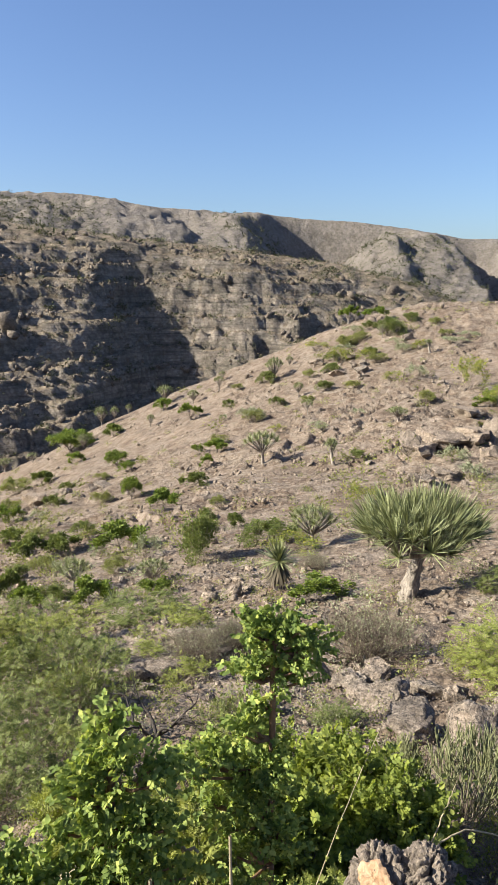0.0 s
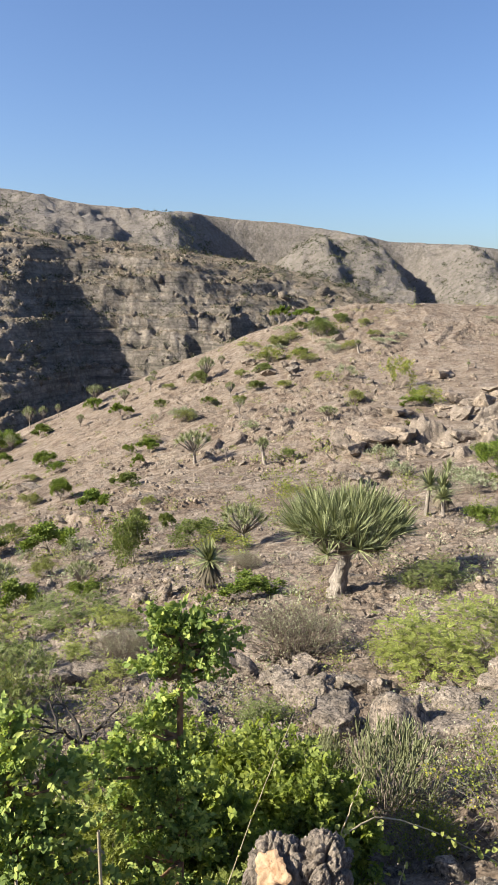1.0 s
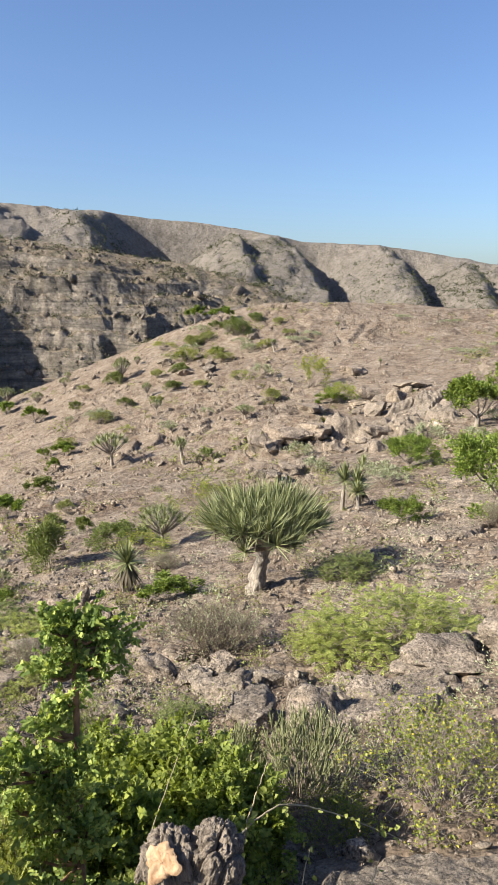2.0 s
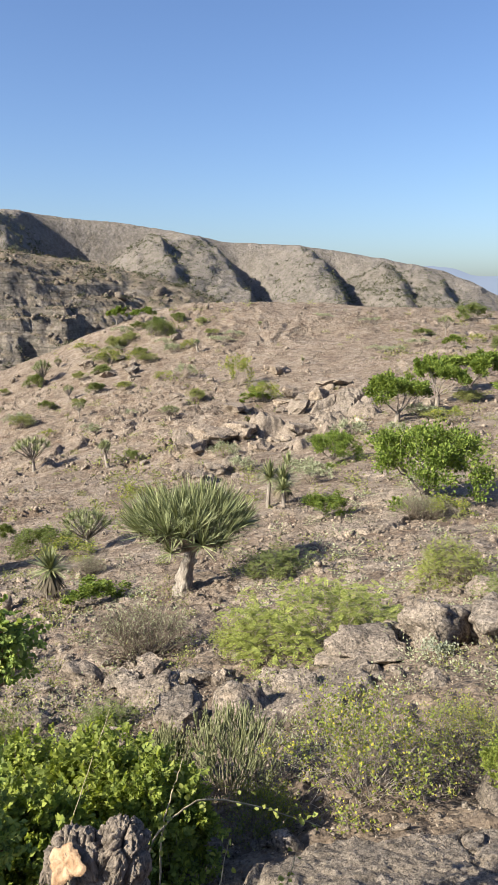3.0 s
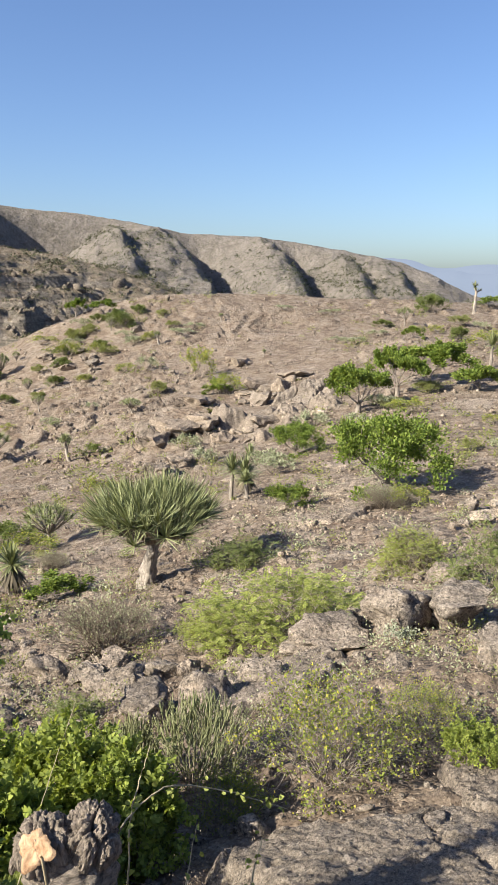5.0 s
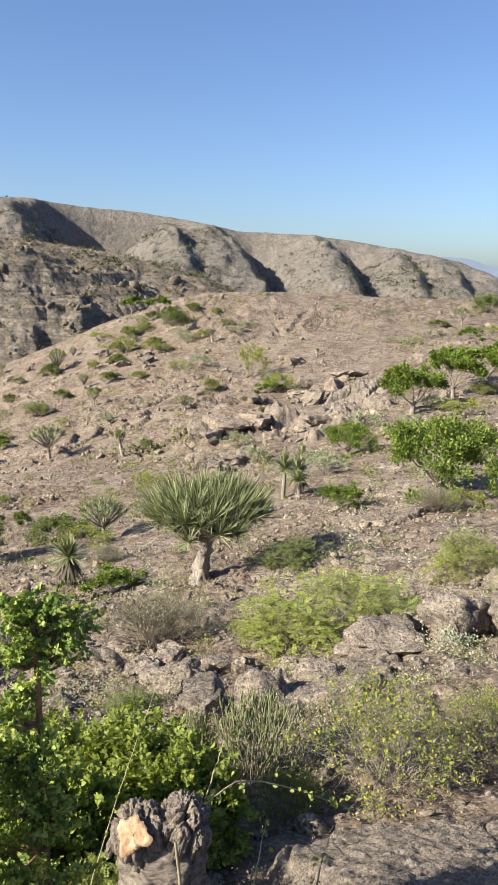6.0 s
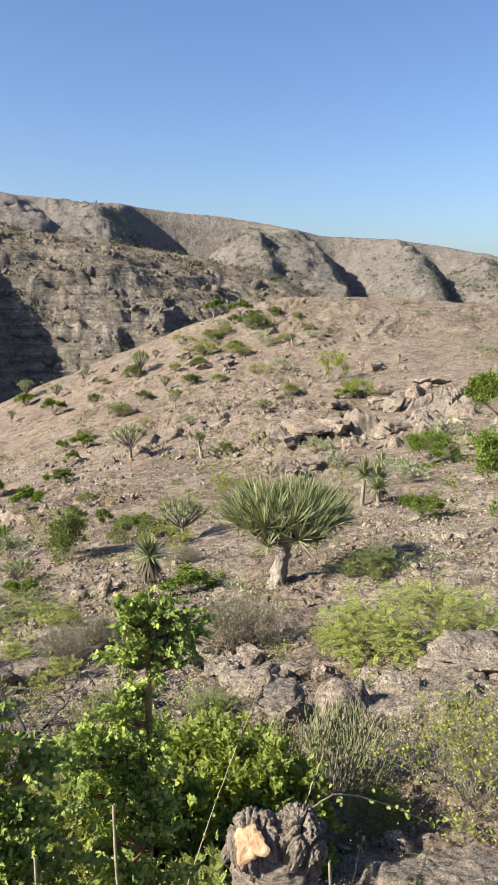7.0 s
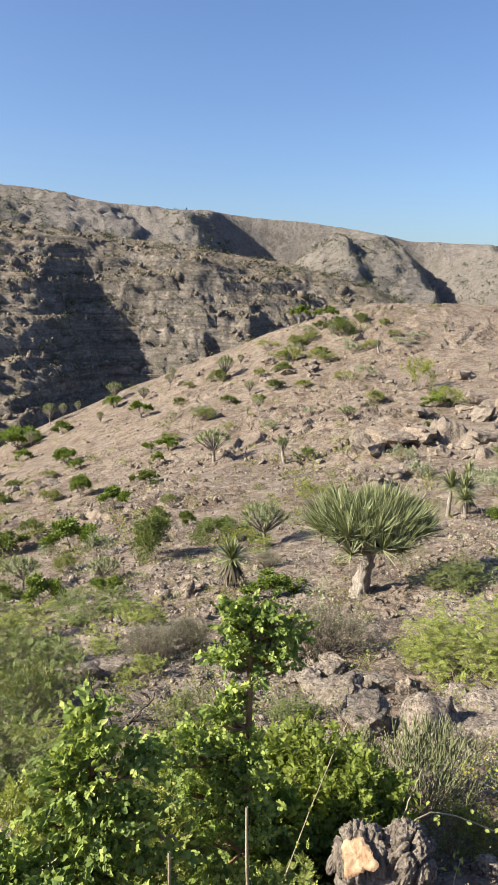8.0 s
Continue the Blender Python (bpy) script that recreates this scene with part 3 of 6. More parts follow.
def tube_mesh(name, paths, mat, sides=5):
    co, quads, base = [], [], 0
    for pts, radii in paths:
        pts, radii = np.asarray(pts, float), np.asarray(radii, float)
        n = len(pts)
        way = unit(np.gradient(pts, axis=0))
        ref = np.where(np.abs(way[:, 2:3]) > 0.9, [[1.0, 0, 0]], [[0, 0, 1.0]])
        u = unit(np.cross(way, ref))
        v = np.cross(way, u)
        ang = np.arange(sides) / sides * 2 * np.pi
        ring = u[:, None] * np.cos(ang)[None, :, None] + v[:, None] * np.sin(ang)[None, :, None]
        co.append((pts[:, None] + ring * radii[:, None, None]).reshape(-1, 3))
        i, j = np.meshgrid(np.arange(n - 1), np.arange(sides), indexing="ij")
        j1 = (j + 1) % sides
        quads.append(base + np.stack([i * sides + j, i * sides + j1, (i + 1) * sides + j1, (i + 1) * sides + j], -1).reshape(-1, 4))
        base += n * sides
    return raw_mesh(name, np.concatenate(co), np.concatenate(quads), mat, True)


def grow(rng, start, way, length, radius, depth, spread=35.0, forks=(2, 3), bend=0.18, lift=0.1, shrink=0.72):
    """A branching skeleton: rows of (points, radii, level)."""
    done, todo = [], [(np.array(start, float), unit(np.array(way, float)), length, radius, 0)]
    while todo:
        p, d, size, rad, level = todo.pop()
        n = 4
        pts = [p]
        for _ in range(n):
            d = unit(d + rng.normal(0, bend, 3) + np.array([0, 0, lift]))
            pts.append(pts[-1] + d * size / n)
        end = rad * (0.62 if level < depth else 0.25)
        done.append((np.array(pts), np.linspace(rad, end, n + 1), level))
        if level < depth:
            for _ in range(rng.integers(forks[0], forks[1] + 1)):
                turn = unit(rng.normal(0, 1, 3))
                s = math.tan(radians(spread * rng.uniform(0.6, 1.2)))
                todo.append((pts[-1], unit(d + turn * s), size * shrink * rng.uniform(0.75, 1.2), rad * 0.62, level + 1))
    return done


def along_paths(rng, paths, count, level, scatter):
    """Places and ways for leaves on the outer shoots."""
    outer = [(pts, lv) for pts, _, lv in paths if lv >= level]
    pick = rng.integers(0, len(outer), count)
    u = rng.uniform(0.1, 1.0, count)
    places, ways = [], []
    for k, f in zip(pick, u):
        pts = outer[k][0]
        s = f * (len(pts) - 1)
        i = min(int(s), len(pts) - 2)
        places.append(pts[i] + (pts[i + 1] - pts[i]) * (s - i))
        ways.append(pts[i + 1] - pts[i])
    places, ways = np.array(places), unit(np.array(ways))
    off = rng.normal(0, 1, places.shape)
    return places + off * scatter, unit(ways * 0.6 + unit(off) + np.array([0, 0, 0.25]))


def part(name, mesh, parent, label=""):
    ob = new(name, mesh)
    ob.parent = parent
    if label:
        ob["label"] = label
    return ob


# Small leaf shapes, one unit long along y.
DIAMOND = [(0, 0, 0), (0.27, 0.5, 0.07), (0, 1, 0.0), (-0.27, 0.5, 0.07)]
DIAMOND_F = [(0, 1, 2), (0, 2, 3)]
ROUND = [(0, 0, 0), (0.33, 0.3, 0.16), (0.34, 0.68, 0.05), (0, 1, -0.16), (-0.34, 0.68, 0.2), (-0.33, 0.3, 0.07)]
ROUND_F = [(0, 1, 2, 3), (0, 3, 4, 5)]


CURLED = [(side * half, y, 0.09 * math.sin(9.0 * y + 2.1 * side) + 0.12 * abs(side)) for y, half in ((0.0, 0.08), (0.25, 0.34), (0.5, 0.42), (0.78, 0.3), (1.0, 0.1)) for side in (-1, 0, 1)]
CURLED_F = [(3 * r + c, 3 * r + c + 1, 3 * r + c + 4, 3 * r + c + 3) for r in range(4) for c in range(2)]


def pinnate(shape, faces, pairs, size, open_angle, wave=0.0):
    """A feathered leaf: pairs of leaflets on a common stalk."""
    shape = np.array(shape, float)
    co, fs = [], []
    for k in range(pairs):
        y = (k + 0.6) / (pairs + 0.4)
        for side in (1, -1):
            c, s = math.cos(side * open_angle), math.sin(side * open_angle)
            m = np.array([[c, -s, 0], [s, c, 0], [0, 0, 1]]).T
            leaf = (shape * size * (1.1 - 0.35 * abs(2 * y - 0.9))) @ m
            leaf[:, 2] += wave * math.sin(5.1 * k + side) * np.abs(leaf[:, 0])
            fs.append(np.array(faces) + len(co) * len(shape))
            co.append(leaf + [0, y, -0.12 * y * y])
    fs.append(np.array(faces) + len(co) * len(shape))
    co.append(shape * size + [0, 0.95, -0.1])
    return np.concatenate(co), np.concatenate(fs)


def blade_rosette(rng, count, low=95.0, high=4.0, width=0.045, droop=0.22, length=1.0):
    """Stiff sword leaves from one heart, one unit long, as vertex rows and quads."""
    th = np.radians(rng.uniform(high, low, count) ** 1.0)
    ph = np.arange(count) * 2.39996 + rng.uniform(0, 6.28)
    way = np.stack([np.sin(th) * np.cos(ph), np.sin(th) * np.sin(ph), np.cos(th)], 1)
    side = unit(np.cross(way, [0.0, 0.0, 1.0]) + 1e-5)
    size = rng.uniform(0.75, 1.08, count) * length
    st = np.array([0.02, 0.35, 0.7, 1.0])
    wd = np.array([0.75, 1.0, 0.7, 0.05]) * width
    sag = droop * rng.uniform(0.3, 1.5, count)
    mid = way[:, None] * st[None, :, None] * size[:, None, None]
    mid[:, :, 2] -= (sag * size)[:, None] * st[None] ** 2 * np.sin(th)[:, None]
    a = mid + side[:, None] * wd[None, :, None]
    b = mid - side[:, None] * wd[None, :, None]
    co = np.stack([a, b], 2).reshape(count, -1, 3)
    q = np.array([(0, 1, 3, 2), (2, 3, 5, 4), (4, 5, 7, 6)])
    quads = (q[None] + np.arange(count)[:, None, None] * 8).reshape(-1, 4)
    return co.reshape(-1, 3), quads


# ---- kinds of plant, each built one unit high round its foot ----
def leafy_shrub(rng, mat, bark, stems=6, depth=3, leaves=900, leaf=0.06, shape="diamond", width=1.2, open_=0.0, twig=0.012, flat=0.0, spread=34.0, trunk=0.0, level=2, lift=0.08, scatter=0.6, bend=0.18, face_up=0.45, shrink=0.72, name="shrub"):
    """Shrubs and small trees: stems from a foot or a trunk, forking into leafy shoots, scaled to one unit high and `width` wide."""
    root = new(name)
    paths = []
    if trunk > 0:
        paths += [(np.array([[0, 0, -0.05], [0.01, 0, trunk * 0.5], [0.02, 0.01, trunk]]), np.array([1.5, 1.15, 1.0]) * twig * 2.4, 0)]
    for k in range(stems):
        a = k / stems * 6.283 + rng.uniform(-0.4, 0.4)
        out = rng.uniform(0.35, 1.0) * (0.8 if trunk else 1.0)
        way = np.array([math.cos(a) * out, math.sin(a) * out, rng.uniform(0.6, 1.1)])
        start = (0.02, 0.01, trunk) if trunk else (math.cos(a) * 0.05, math.sin(a) * 0.05, -0.04)
        paths += grow(rng, start, way, 0.36, twig, depth, spread, bend=bend, lift=lift, shrink=shrink)
    every = np.concatenate([p for p, _, _ in paths])
    top, half = every[:, 2].max(), np.percentile(np.hypot(every[:, 0], every[:, 1]), 96)
    k = np.array([0.5 * width / half * 0.92, 0.5 * width / half * 0.92, 0.93 / top])
    fitted = []
    for p, r, lv in paths:
        q = p * k
        if flat:
            q[:, 2] = np.where(q[:, 2] > 1 - flat, (1 - flat) + (q[:, 2] - (1 - flat)) * 1.0, q[:, 2])
        fitted.append((q, r, lv))
    if trunk > 0:
        part("trunk", tube_mesh("trunk", [fitted[0][:2]], bark, 7), root)
        fitted = fitted[1:]
    part("branchwork", tube_mesh("branchwork", [(p, r) for p, r, _ in fitted], bark, 3), root)
    if leaves:
        places, ways = along_paths(rng, fitted, leaves, level, leaf * scatter)
        if face_up > 0.7:
            ways = ways * [1, 1, 0.25]
        if flat:
            keep = places[:, 2] > 1 - flat - 0.12 * rng.uniform(0, 1, len(places)) - 0.35 * flat * np.hypot(places[:, 0], places[:, 1]) / (0.5 * width)
            places, ways = places[keep], ways[keep]
        keep = places[:, 2] > open_
        places, ways = places[keep], ways[keep]
        shapes = {"diamond": (DIAMOND, DIAMOND_F), "round": (ROUND, ROUND_F), "feather": FEATHER, "spray": SPRAY, "sprig": SPRIG}[shape]
        size = leaf * rng.uniform(0.6, 1.25, len(places))
        part("crown" if trunk else "foliage", scattered("foliage", shapes[0], shapes[1], frames_along(ways, rng, size, face_up), places, mat), root)
    return root


SPRAY = pinnate(DIAMOND, DIAMOND_F, 4, 0.42, 1.15)
SPRIG = pinnate(ROUND, ROUND_F, 3, 0.5, 1.0, 0.5)
FEATHER = pinnate(DIAMOND, DIAMOND_F, 6, 0.3, 1.05)


def dragon_tree(rng, forks=2, heads=9, trunk=0.42, blade=0.3, width=1.0, count=34, thick=0.05, low=80.0, bark=None, tight=1.0, name="dragon_tree"):
    """A dragon tree: a pale trunk that forks into arms, each ending in a rosette of sword leaves."""
    root = new(name)
    lean = rng.normal(0, 0.035, 2)
    paths = [(np.array([[0, 0, -0.06], [lean[0] * 0.3, lean[1] * 0.3, 0.02], [lean[0], lean[1], trunk * 0.5], [lean[0] * 1.4, lean[1] * 1.4, trunk]]), np.array([1.7, 1.25, 0.95, 0.85]) * thick)]
    part("trunk", tube_mesh("trunk", paths, bark or MAT_PALE_BARK, 9), root)
    foot = np.array([lean[0] * 1.4, lean[1] * 1.4, trunk])
    arms, ends = [], []
    for k in range(heads):
        a = k * 2.39996 + rng.uniform(-0.3, 0.3)
        f = math.sqrt((k + 0.5) / heads)
        rad = (0.5 * width - blade * 0.55) * f
        tip = foot + np.array([math.cos(a) * rad, math.sin(a) * rad, (1 - trunk - blade * 0.85) * (1.0 - 0.45 * f * f)])
        mid = foot + (tip - foot) * 0.45 + np.array([0, 0, -0.03 * f])
        arm = tube_mesh("arm", [(np.array([foot - [0, 0, 0.02], mid, tip]), np.array([0.68, 0.5, 0.4]) * thick)], bark or MAT_PALE_BARK, 6)
        arms.append(part("arm", arm, root))
        ends.append((tip, unit(tip - foot + np.array([0, 0, 0.35 / tight]) * 0.6)))
    shared = []
    for _ in range(4):
        co, q = blade_rosette(rng, count, low, 3.0, 0.032, 0.18)
        shared.append(raw_mesh("rosette", co, q, MAT_BLADE))
    for k, (tip, way) in enumerate(ends):
        ob = part("rosette", shared[k % 4], arms[k], "rosette of grey-green sword leaves")
        ob.matrix_basis = Matrix.Translation(tip) @ Vector(way).to_track_quat("Z", "Y").to_matrix().to_4x4() @ Matrix.Rotation(rng.uniform(0, 6.28), 4, "Z") @ Matrix.Scale(blade * rng.uniform(0.88, 1.12), 4)
    return root


def rosette_plant(rng, stem=0.5, blade=0.5, count=60, thick=0.06, skirt=0.0, low=100.0, bark=None, width=0.03, name="rosette_tree"):
    """A single rosette of sword leaves on a stem, with or without a skirt of dead leaves."""
    root = new(name)
    lean = rng.normal(0, 0.05, 2)
    if stem > 0:
        part("stem", tube_mesh("stem", [(np.array([[0, 0, -0.06], [lean[0] * 0.5, lean[1] * 0.5, stem * 0.5], [lean[0], lean[1], stem]]), np.array([1.3, 1.0, 0.8]) * thick)], bark or MAT_GREY_BARK, 8), root)
    co, q = blade_rosette(rng, count, low, 3.0, width / blade, 0.15)
    ob = part("rosette", raw_mesh("rosette", co, q, MAT_BLADE), root)
    ob.matrix_basis = Matrix.Translation((lean[0], lean[1], stem)) @ Matrix.Scale(blade, 4)
    if skirt:
        co, q = blade_rosette(rng, count, 172.0, 135.0, 0.05, 0.0)
        ob = part("dead_skirt", raw_mesh("dead_skirt", co, q, MAT_DEAD_BLADE), root, "skirt of dry hanging dead leaves")
        ob.matrix_basis = Matrix.Translation((lean[0], lean[1], stem)) @ Matrix.Scale(skirt, 4)
    return root


def boulder_mesh(rng, cuts=16, fine=4, mat=None, rough=0.09, smooth=True):
    """A weathered block about one unit across: a ball broken by planes, then pitted and cracked."""
    bm = bmesh.new()
    bmesh.ops.create_icosphere(bm, subdivisions=fine, radius=1.0)
    co = np.array([v.co for v in bm.verts])
    for k in range(cuts):
        n = unit(rng.normal(0, 1, 3) * [1, 1, 0.9]) if k else unit(np.array([rng.normal(0, 0.2), rng.normal(0, 0.2), 1.0]))
        over = np.clip(co @ n - (rng.uniform(0.42, 0.78) if k else 0.42), 0, None)
        co = co - over[:, None] * n * 0.97
    co = co / np.ptp(co, axis=0).max()
    s = rng.uniform(0, 50, 3)
    for k, v in enumerate(bm.verts):
        p = Vector(co[k] * 3.0 + s)
        w = rough * noise.fractal(p, 0.7, 2.0, 6) - 0.045 * max(0.0, 0.3 - abs(math.sin(7.0 * co[k][2] + 2.0 * noise.noise(p * 0.6)))) / 0.3 - 0.05 * max(0.0, 0.22 - abs(noise.noise(p * 0.9))) / 0.22
        c = co[k] + unit(co[k]) * w
        v.co = (c[0], c[1], c[2])
    me = bpy.data.meshes.new("boulder")
    bm.to_mesh(me)
    bm.free()
    me.polygons.foreach_set("use_smooth", np.full(len(me.polygons), smooth))
    me.materials.append(mat or MAT_ROCK)
    return me


# ---- where things stand: x, y, height, width in metres ----
DRAGON_TREES = [
    (-18.85, 93.42, 2.99, 1.89), (-17.17, 93.05, 2.38, 1.3), (-15.46, 93.83, 1.65, 1.02), (-3.37, 91.54, 1.45, 0.98), (-3.51, 86.2, 1.84, 1.46),
    (-6.52, 85.34, 1.76, 1.45), (-10.93, 80.45, 1.54, 1.12), (0.9, 47.76, 2.39, 2.81), (2.89, 82.01, 2.72, 2.39), (4.73, 70.64, 1.57, 1.09),
    (5.06, 62.97, 1.4, 1.27), (5.55, 54.96, 0.66, 0.85), (10.45, 50.88, 1.14, 1.77), (14.94, 83.56, 1.7, 1.39), (4.64, 85.67, 1.35, 0.92),
    (2.06, 22.13, 1.43, 1.63), (-4.73, 18.7, 0.97, 1.15), (-2.62, 18.68, 0.75, 0.91), (-10.36, 90.75, 2.6, 2.38), (40.9, 64.55, 2.1, 1.7),
    (-18.99, 83.57, 1.88, 1.7), (-32.13, 94.88, 2.0, 2.24), (-27.88, 92.86, 1.5, 1.6),
]
ROUND_DRAGON_TREES = [
    (5.07, 42.79, 1.8, 1.07), (18.08, 74.07, 1.39, 1.01), (24.96, 62.64, 0.74, 0.51), (26.04, 77.88, 1.02, 0.74),
]
GREEN_TREES = [
    (12.54, 94.39, 2.5, 3.13), (15.16, 89.73, 1.95, 3.11), (20.4, 36.5, 3.04, 4.4), (24.2, 38.5, 3.2, 3.7), (27.4, 40.0, 3.1, 5.6),
    (-6.44, 18.54, 0.97, 0.97), (-3.65, 15.9, 0.75, 1.09), (-0.58, 27.88, 0.69, 0.8), (-6.09, 76.27, 1.95, 2.48), (-15.82, 84.38, 1.62, 3.15),
    (-4.22, 35.21, 1.09, 1.56), (-8.28, 26.62, 1.02, 1.8), (-4.87, 26.48, 1.1, 2.21), (-7.18, 26.95, 0.89, 1.73), (27.9, 35.7, 1.63, 3.1),
    (-3.32, 43.85, 0.93, 1.87), (-2.45, 56.08, 1.08, 1.66), (-10.98, 32.68, 0.81, 1.57), (-5.62, 17.51, 0.65, 1.0), (-20.18, 69.91, 1.48, 2.43),
]
GREEN_BUSHES = [
    (-7.44, 44.97, 1.69, 1.5), (-2.91, 50.74, 0.98, 1.19), (-4.13, 58.03, 0.93, 1.09), (-12.34, 66.66, 1.72, 2.3), (-10.24, 60.37, 0.88, 1.71),
    (-18.29, 76.21, 1.48, 2.27), (-21.22, 85.91, 3.18, 6.04), (-10.17, 87.15, 1.66, 2.29), (-15.81, 46.57, 1.45, 2.15), (13.43, 29.4, 1.67, 2.4),
    (8.19, 18.18, 0.82, 1.39), (11.5, 18.3, 2.6, 3.6), (58.34, 73.18, 1.39, 4.44), (37.27, 57.31, 1.26, 2.34), (-4.48, 12.74, 0.58, 0.72),
    (17.54, 52.97, 1.01, 2.7), (-2.25, 16.62, 0.53, 0.87), (1.44, 14.25, 0.53, 1.51), (17.92, 54.5, 1.09, 1.5),
]
OLIVE_BUSHES = [
    (-1.47, 21.25, 1.66, 1.78), (-9.81, 47.41, 1.01, 1.65), (-13.51, 49.2, 0.96, 1.87), (-22.61, 69.6, 1.7, 3.52), (0.73, 23.33, 0.85, 2.17),
    (11.24, 85.06, 1.46, 2.84), (15.72, 83.39, 2.47, 4.04), (-4.04, 21.15, 0.6, 0.96), (49.4, 72.8, 2.0, 4.27), (21.9, 35.2, 0.7, 1.9),
    (39.98, 54.33, 1.22, 2.47), (17.65, 22.68, 0.58, 0.86), (-1.84, 30.43, 0.7, 0.97), (-1.43, 32.1, 0.58, 0.87),
    (2.13, 81.74, 1.55, 2.76), (0.46, 65.97, 1.37, 2.25), (6.45, 43.59, 0.6, 0.96), (13.94, 57.6, 1.12, 1.81), (19.47, 22.64, 0.54, 1.32),
    (12.85, 85.18, 1.33, 2.2), (14.21, 87.83, 1.23, 2.26), (13.13, 75.86, 1.07, 2.31), (8.68, 76.2, 1.2, 2.56), (6.27, 76.49, 0.97, 1.76),
    (7.19, 69.82, 0.99, 2.15), (-1.98, 7.56, 0.52, 0.95), (-3.34, 9.74, 0.67, 1.06), (-1.34, 82.83, 0.79, 1.65), (9.19, 80.4, 1.14, 2.45),
    (11.18, 84.61, 1.06, 2.19), (12.8, 78.6, 1.11, 2.27), (20.92, 84.0, 0.91, 1.9), (2.65, 70.07, 0.89, 1.84), (9.74, 68.18, 0.76, 1.57),
    (18.84, 87.08, 1.08, 2.63), (20.74, 78.73, 0.74, 1.79), (6.43, 41.93, 0.47, 0.98), (-2.51, 59.69, 0.96, 1.86), (-2.12, 76.19, 0.85, 1.65),
    (5.47, 68.19, 0.76, 1.58), (39.08, 65.77, 0.82, 2.28), (45.46, 61.79, 1.04, 2.47), (37.4, 45.21, 0.96, 2.55), (25.65, 37.51, 0.84, 2.05),
    (-7.48, 22.47, 0.64, 1.17), (-9.33, 31.4, 0.62, 1.36), (-4.92, 17.7, 0.54, 1.07), (-17.79, 53.18, 1.04, 2.11), (-7.16, 30.81, 0.56, 1.23),
    (-7.15, 24.18, 0.56, 1.17), (-15.73, 62.04, 0.81, 1.67), (-12.21, 59.39, 0.67, 1.4),
]
LIME_BUSHES = [
    (3.34, 7.17, 1.12, 2.3), (0.84, 6.24, 0.33, 0.63), (6.17, 9.01, 1.03, 1.29), (4.78, 12.49, 0.78, 1.73), (2.64, 7.85, 0.87, 0.85), (5.95, 6.9, 1.1, 1.3),
]
THORN_SCRUBS = [
    (-4.21, 13.43, 0.76, 1.66), (-1.05, 11.45, 0.55, 1.23), (-1.81, 7.4, 0.67, 1.25), (-2.97, 8.41, 0.76, 0.99), (-1.47, 9.76, 0.4, 0.89),
    (-0.11, 6.02, 0.5, 0.77), (-2.08, 13.3, 0.62, 1.96), (-3.01, 11.71, 0.76, 2.03), (-2.47, 8.4, 0.9, 1.76), (-2.11, 6.17, 0.78, 1.21),
    (-1.5, 6.0, 0.4, 0.8), (-3.05, 9.89, 0.81, 1.56), (-2.3, 9.48, 0.7, 1.34), (-4.33, 12.44, 0.71, 1.23), (-1.91, 6.82, 0.74, 1.16),
    (-2.55, 6.96, 0.75, 0.95), (-0.74, 8.72, 0.43, 0.8), (-1.71, 5.22, 0.51, 1.03), (-1.8, 4.81, 0.52, 0.84), (-0.62, 5.2, 0.25, 0.6),
    (-0.38, 4.81, 0.43, 0.75), (-1.34, 4.98, 0.44, 0.86), (-0.18, 5.03, 0.4, 0.6),
]
YELLOW_BUSHES = [
    (17.86, 59.47, 2.82, 3.2), (4.64, 29.4, 0.96, 2.24), (9.58, 79.05, 1.86, 3.01), (12.29, 77.13, 1.33, 2.59), (17.58, 76.12, 1.07, 1.62),
    (7.91, 87.48, 1.1, 3.99), (9.37, 68.15, 0.76, 1.47), (18.18, 52.56, 1.76, 2.65), (1.35, 21.32, 0.6, 2.06), (39.27, 49.52, 1.61, 4.14),
    (21.07, 32.43, 0.91, 2.35), (17.31, 76.2, 0.84, 1.74), (13.27, 67.66, 0.96, 2.07), (2.23, 58.72, 0.66, 1.55), (17.71, 54.18, 1.03, 2.09),
    (41.72, 60.59, 0.9, 2.17), (22.15, 27.09, 0.59, 1.14), (10.43, 15.6, 0.6, 1.46),
]
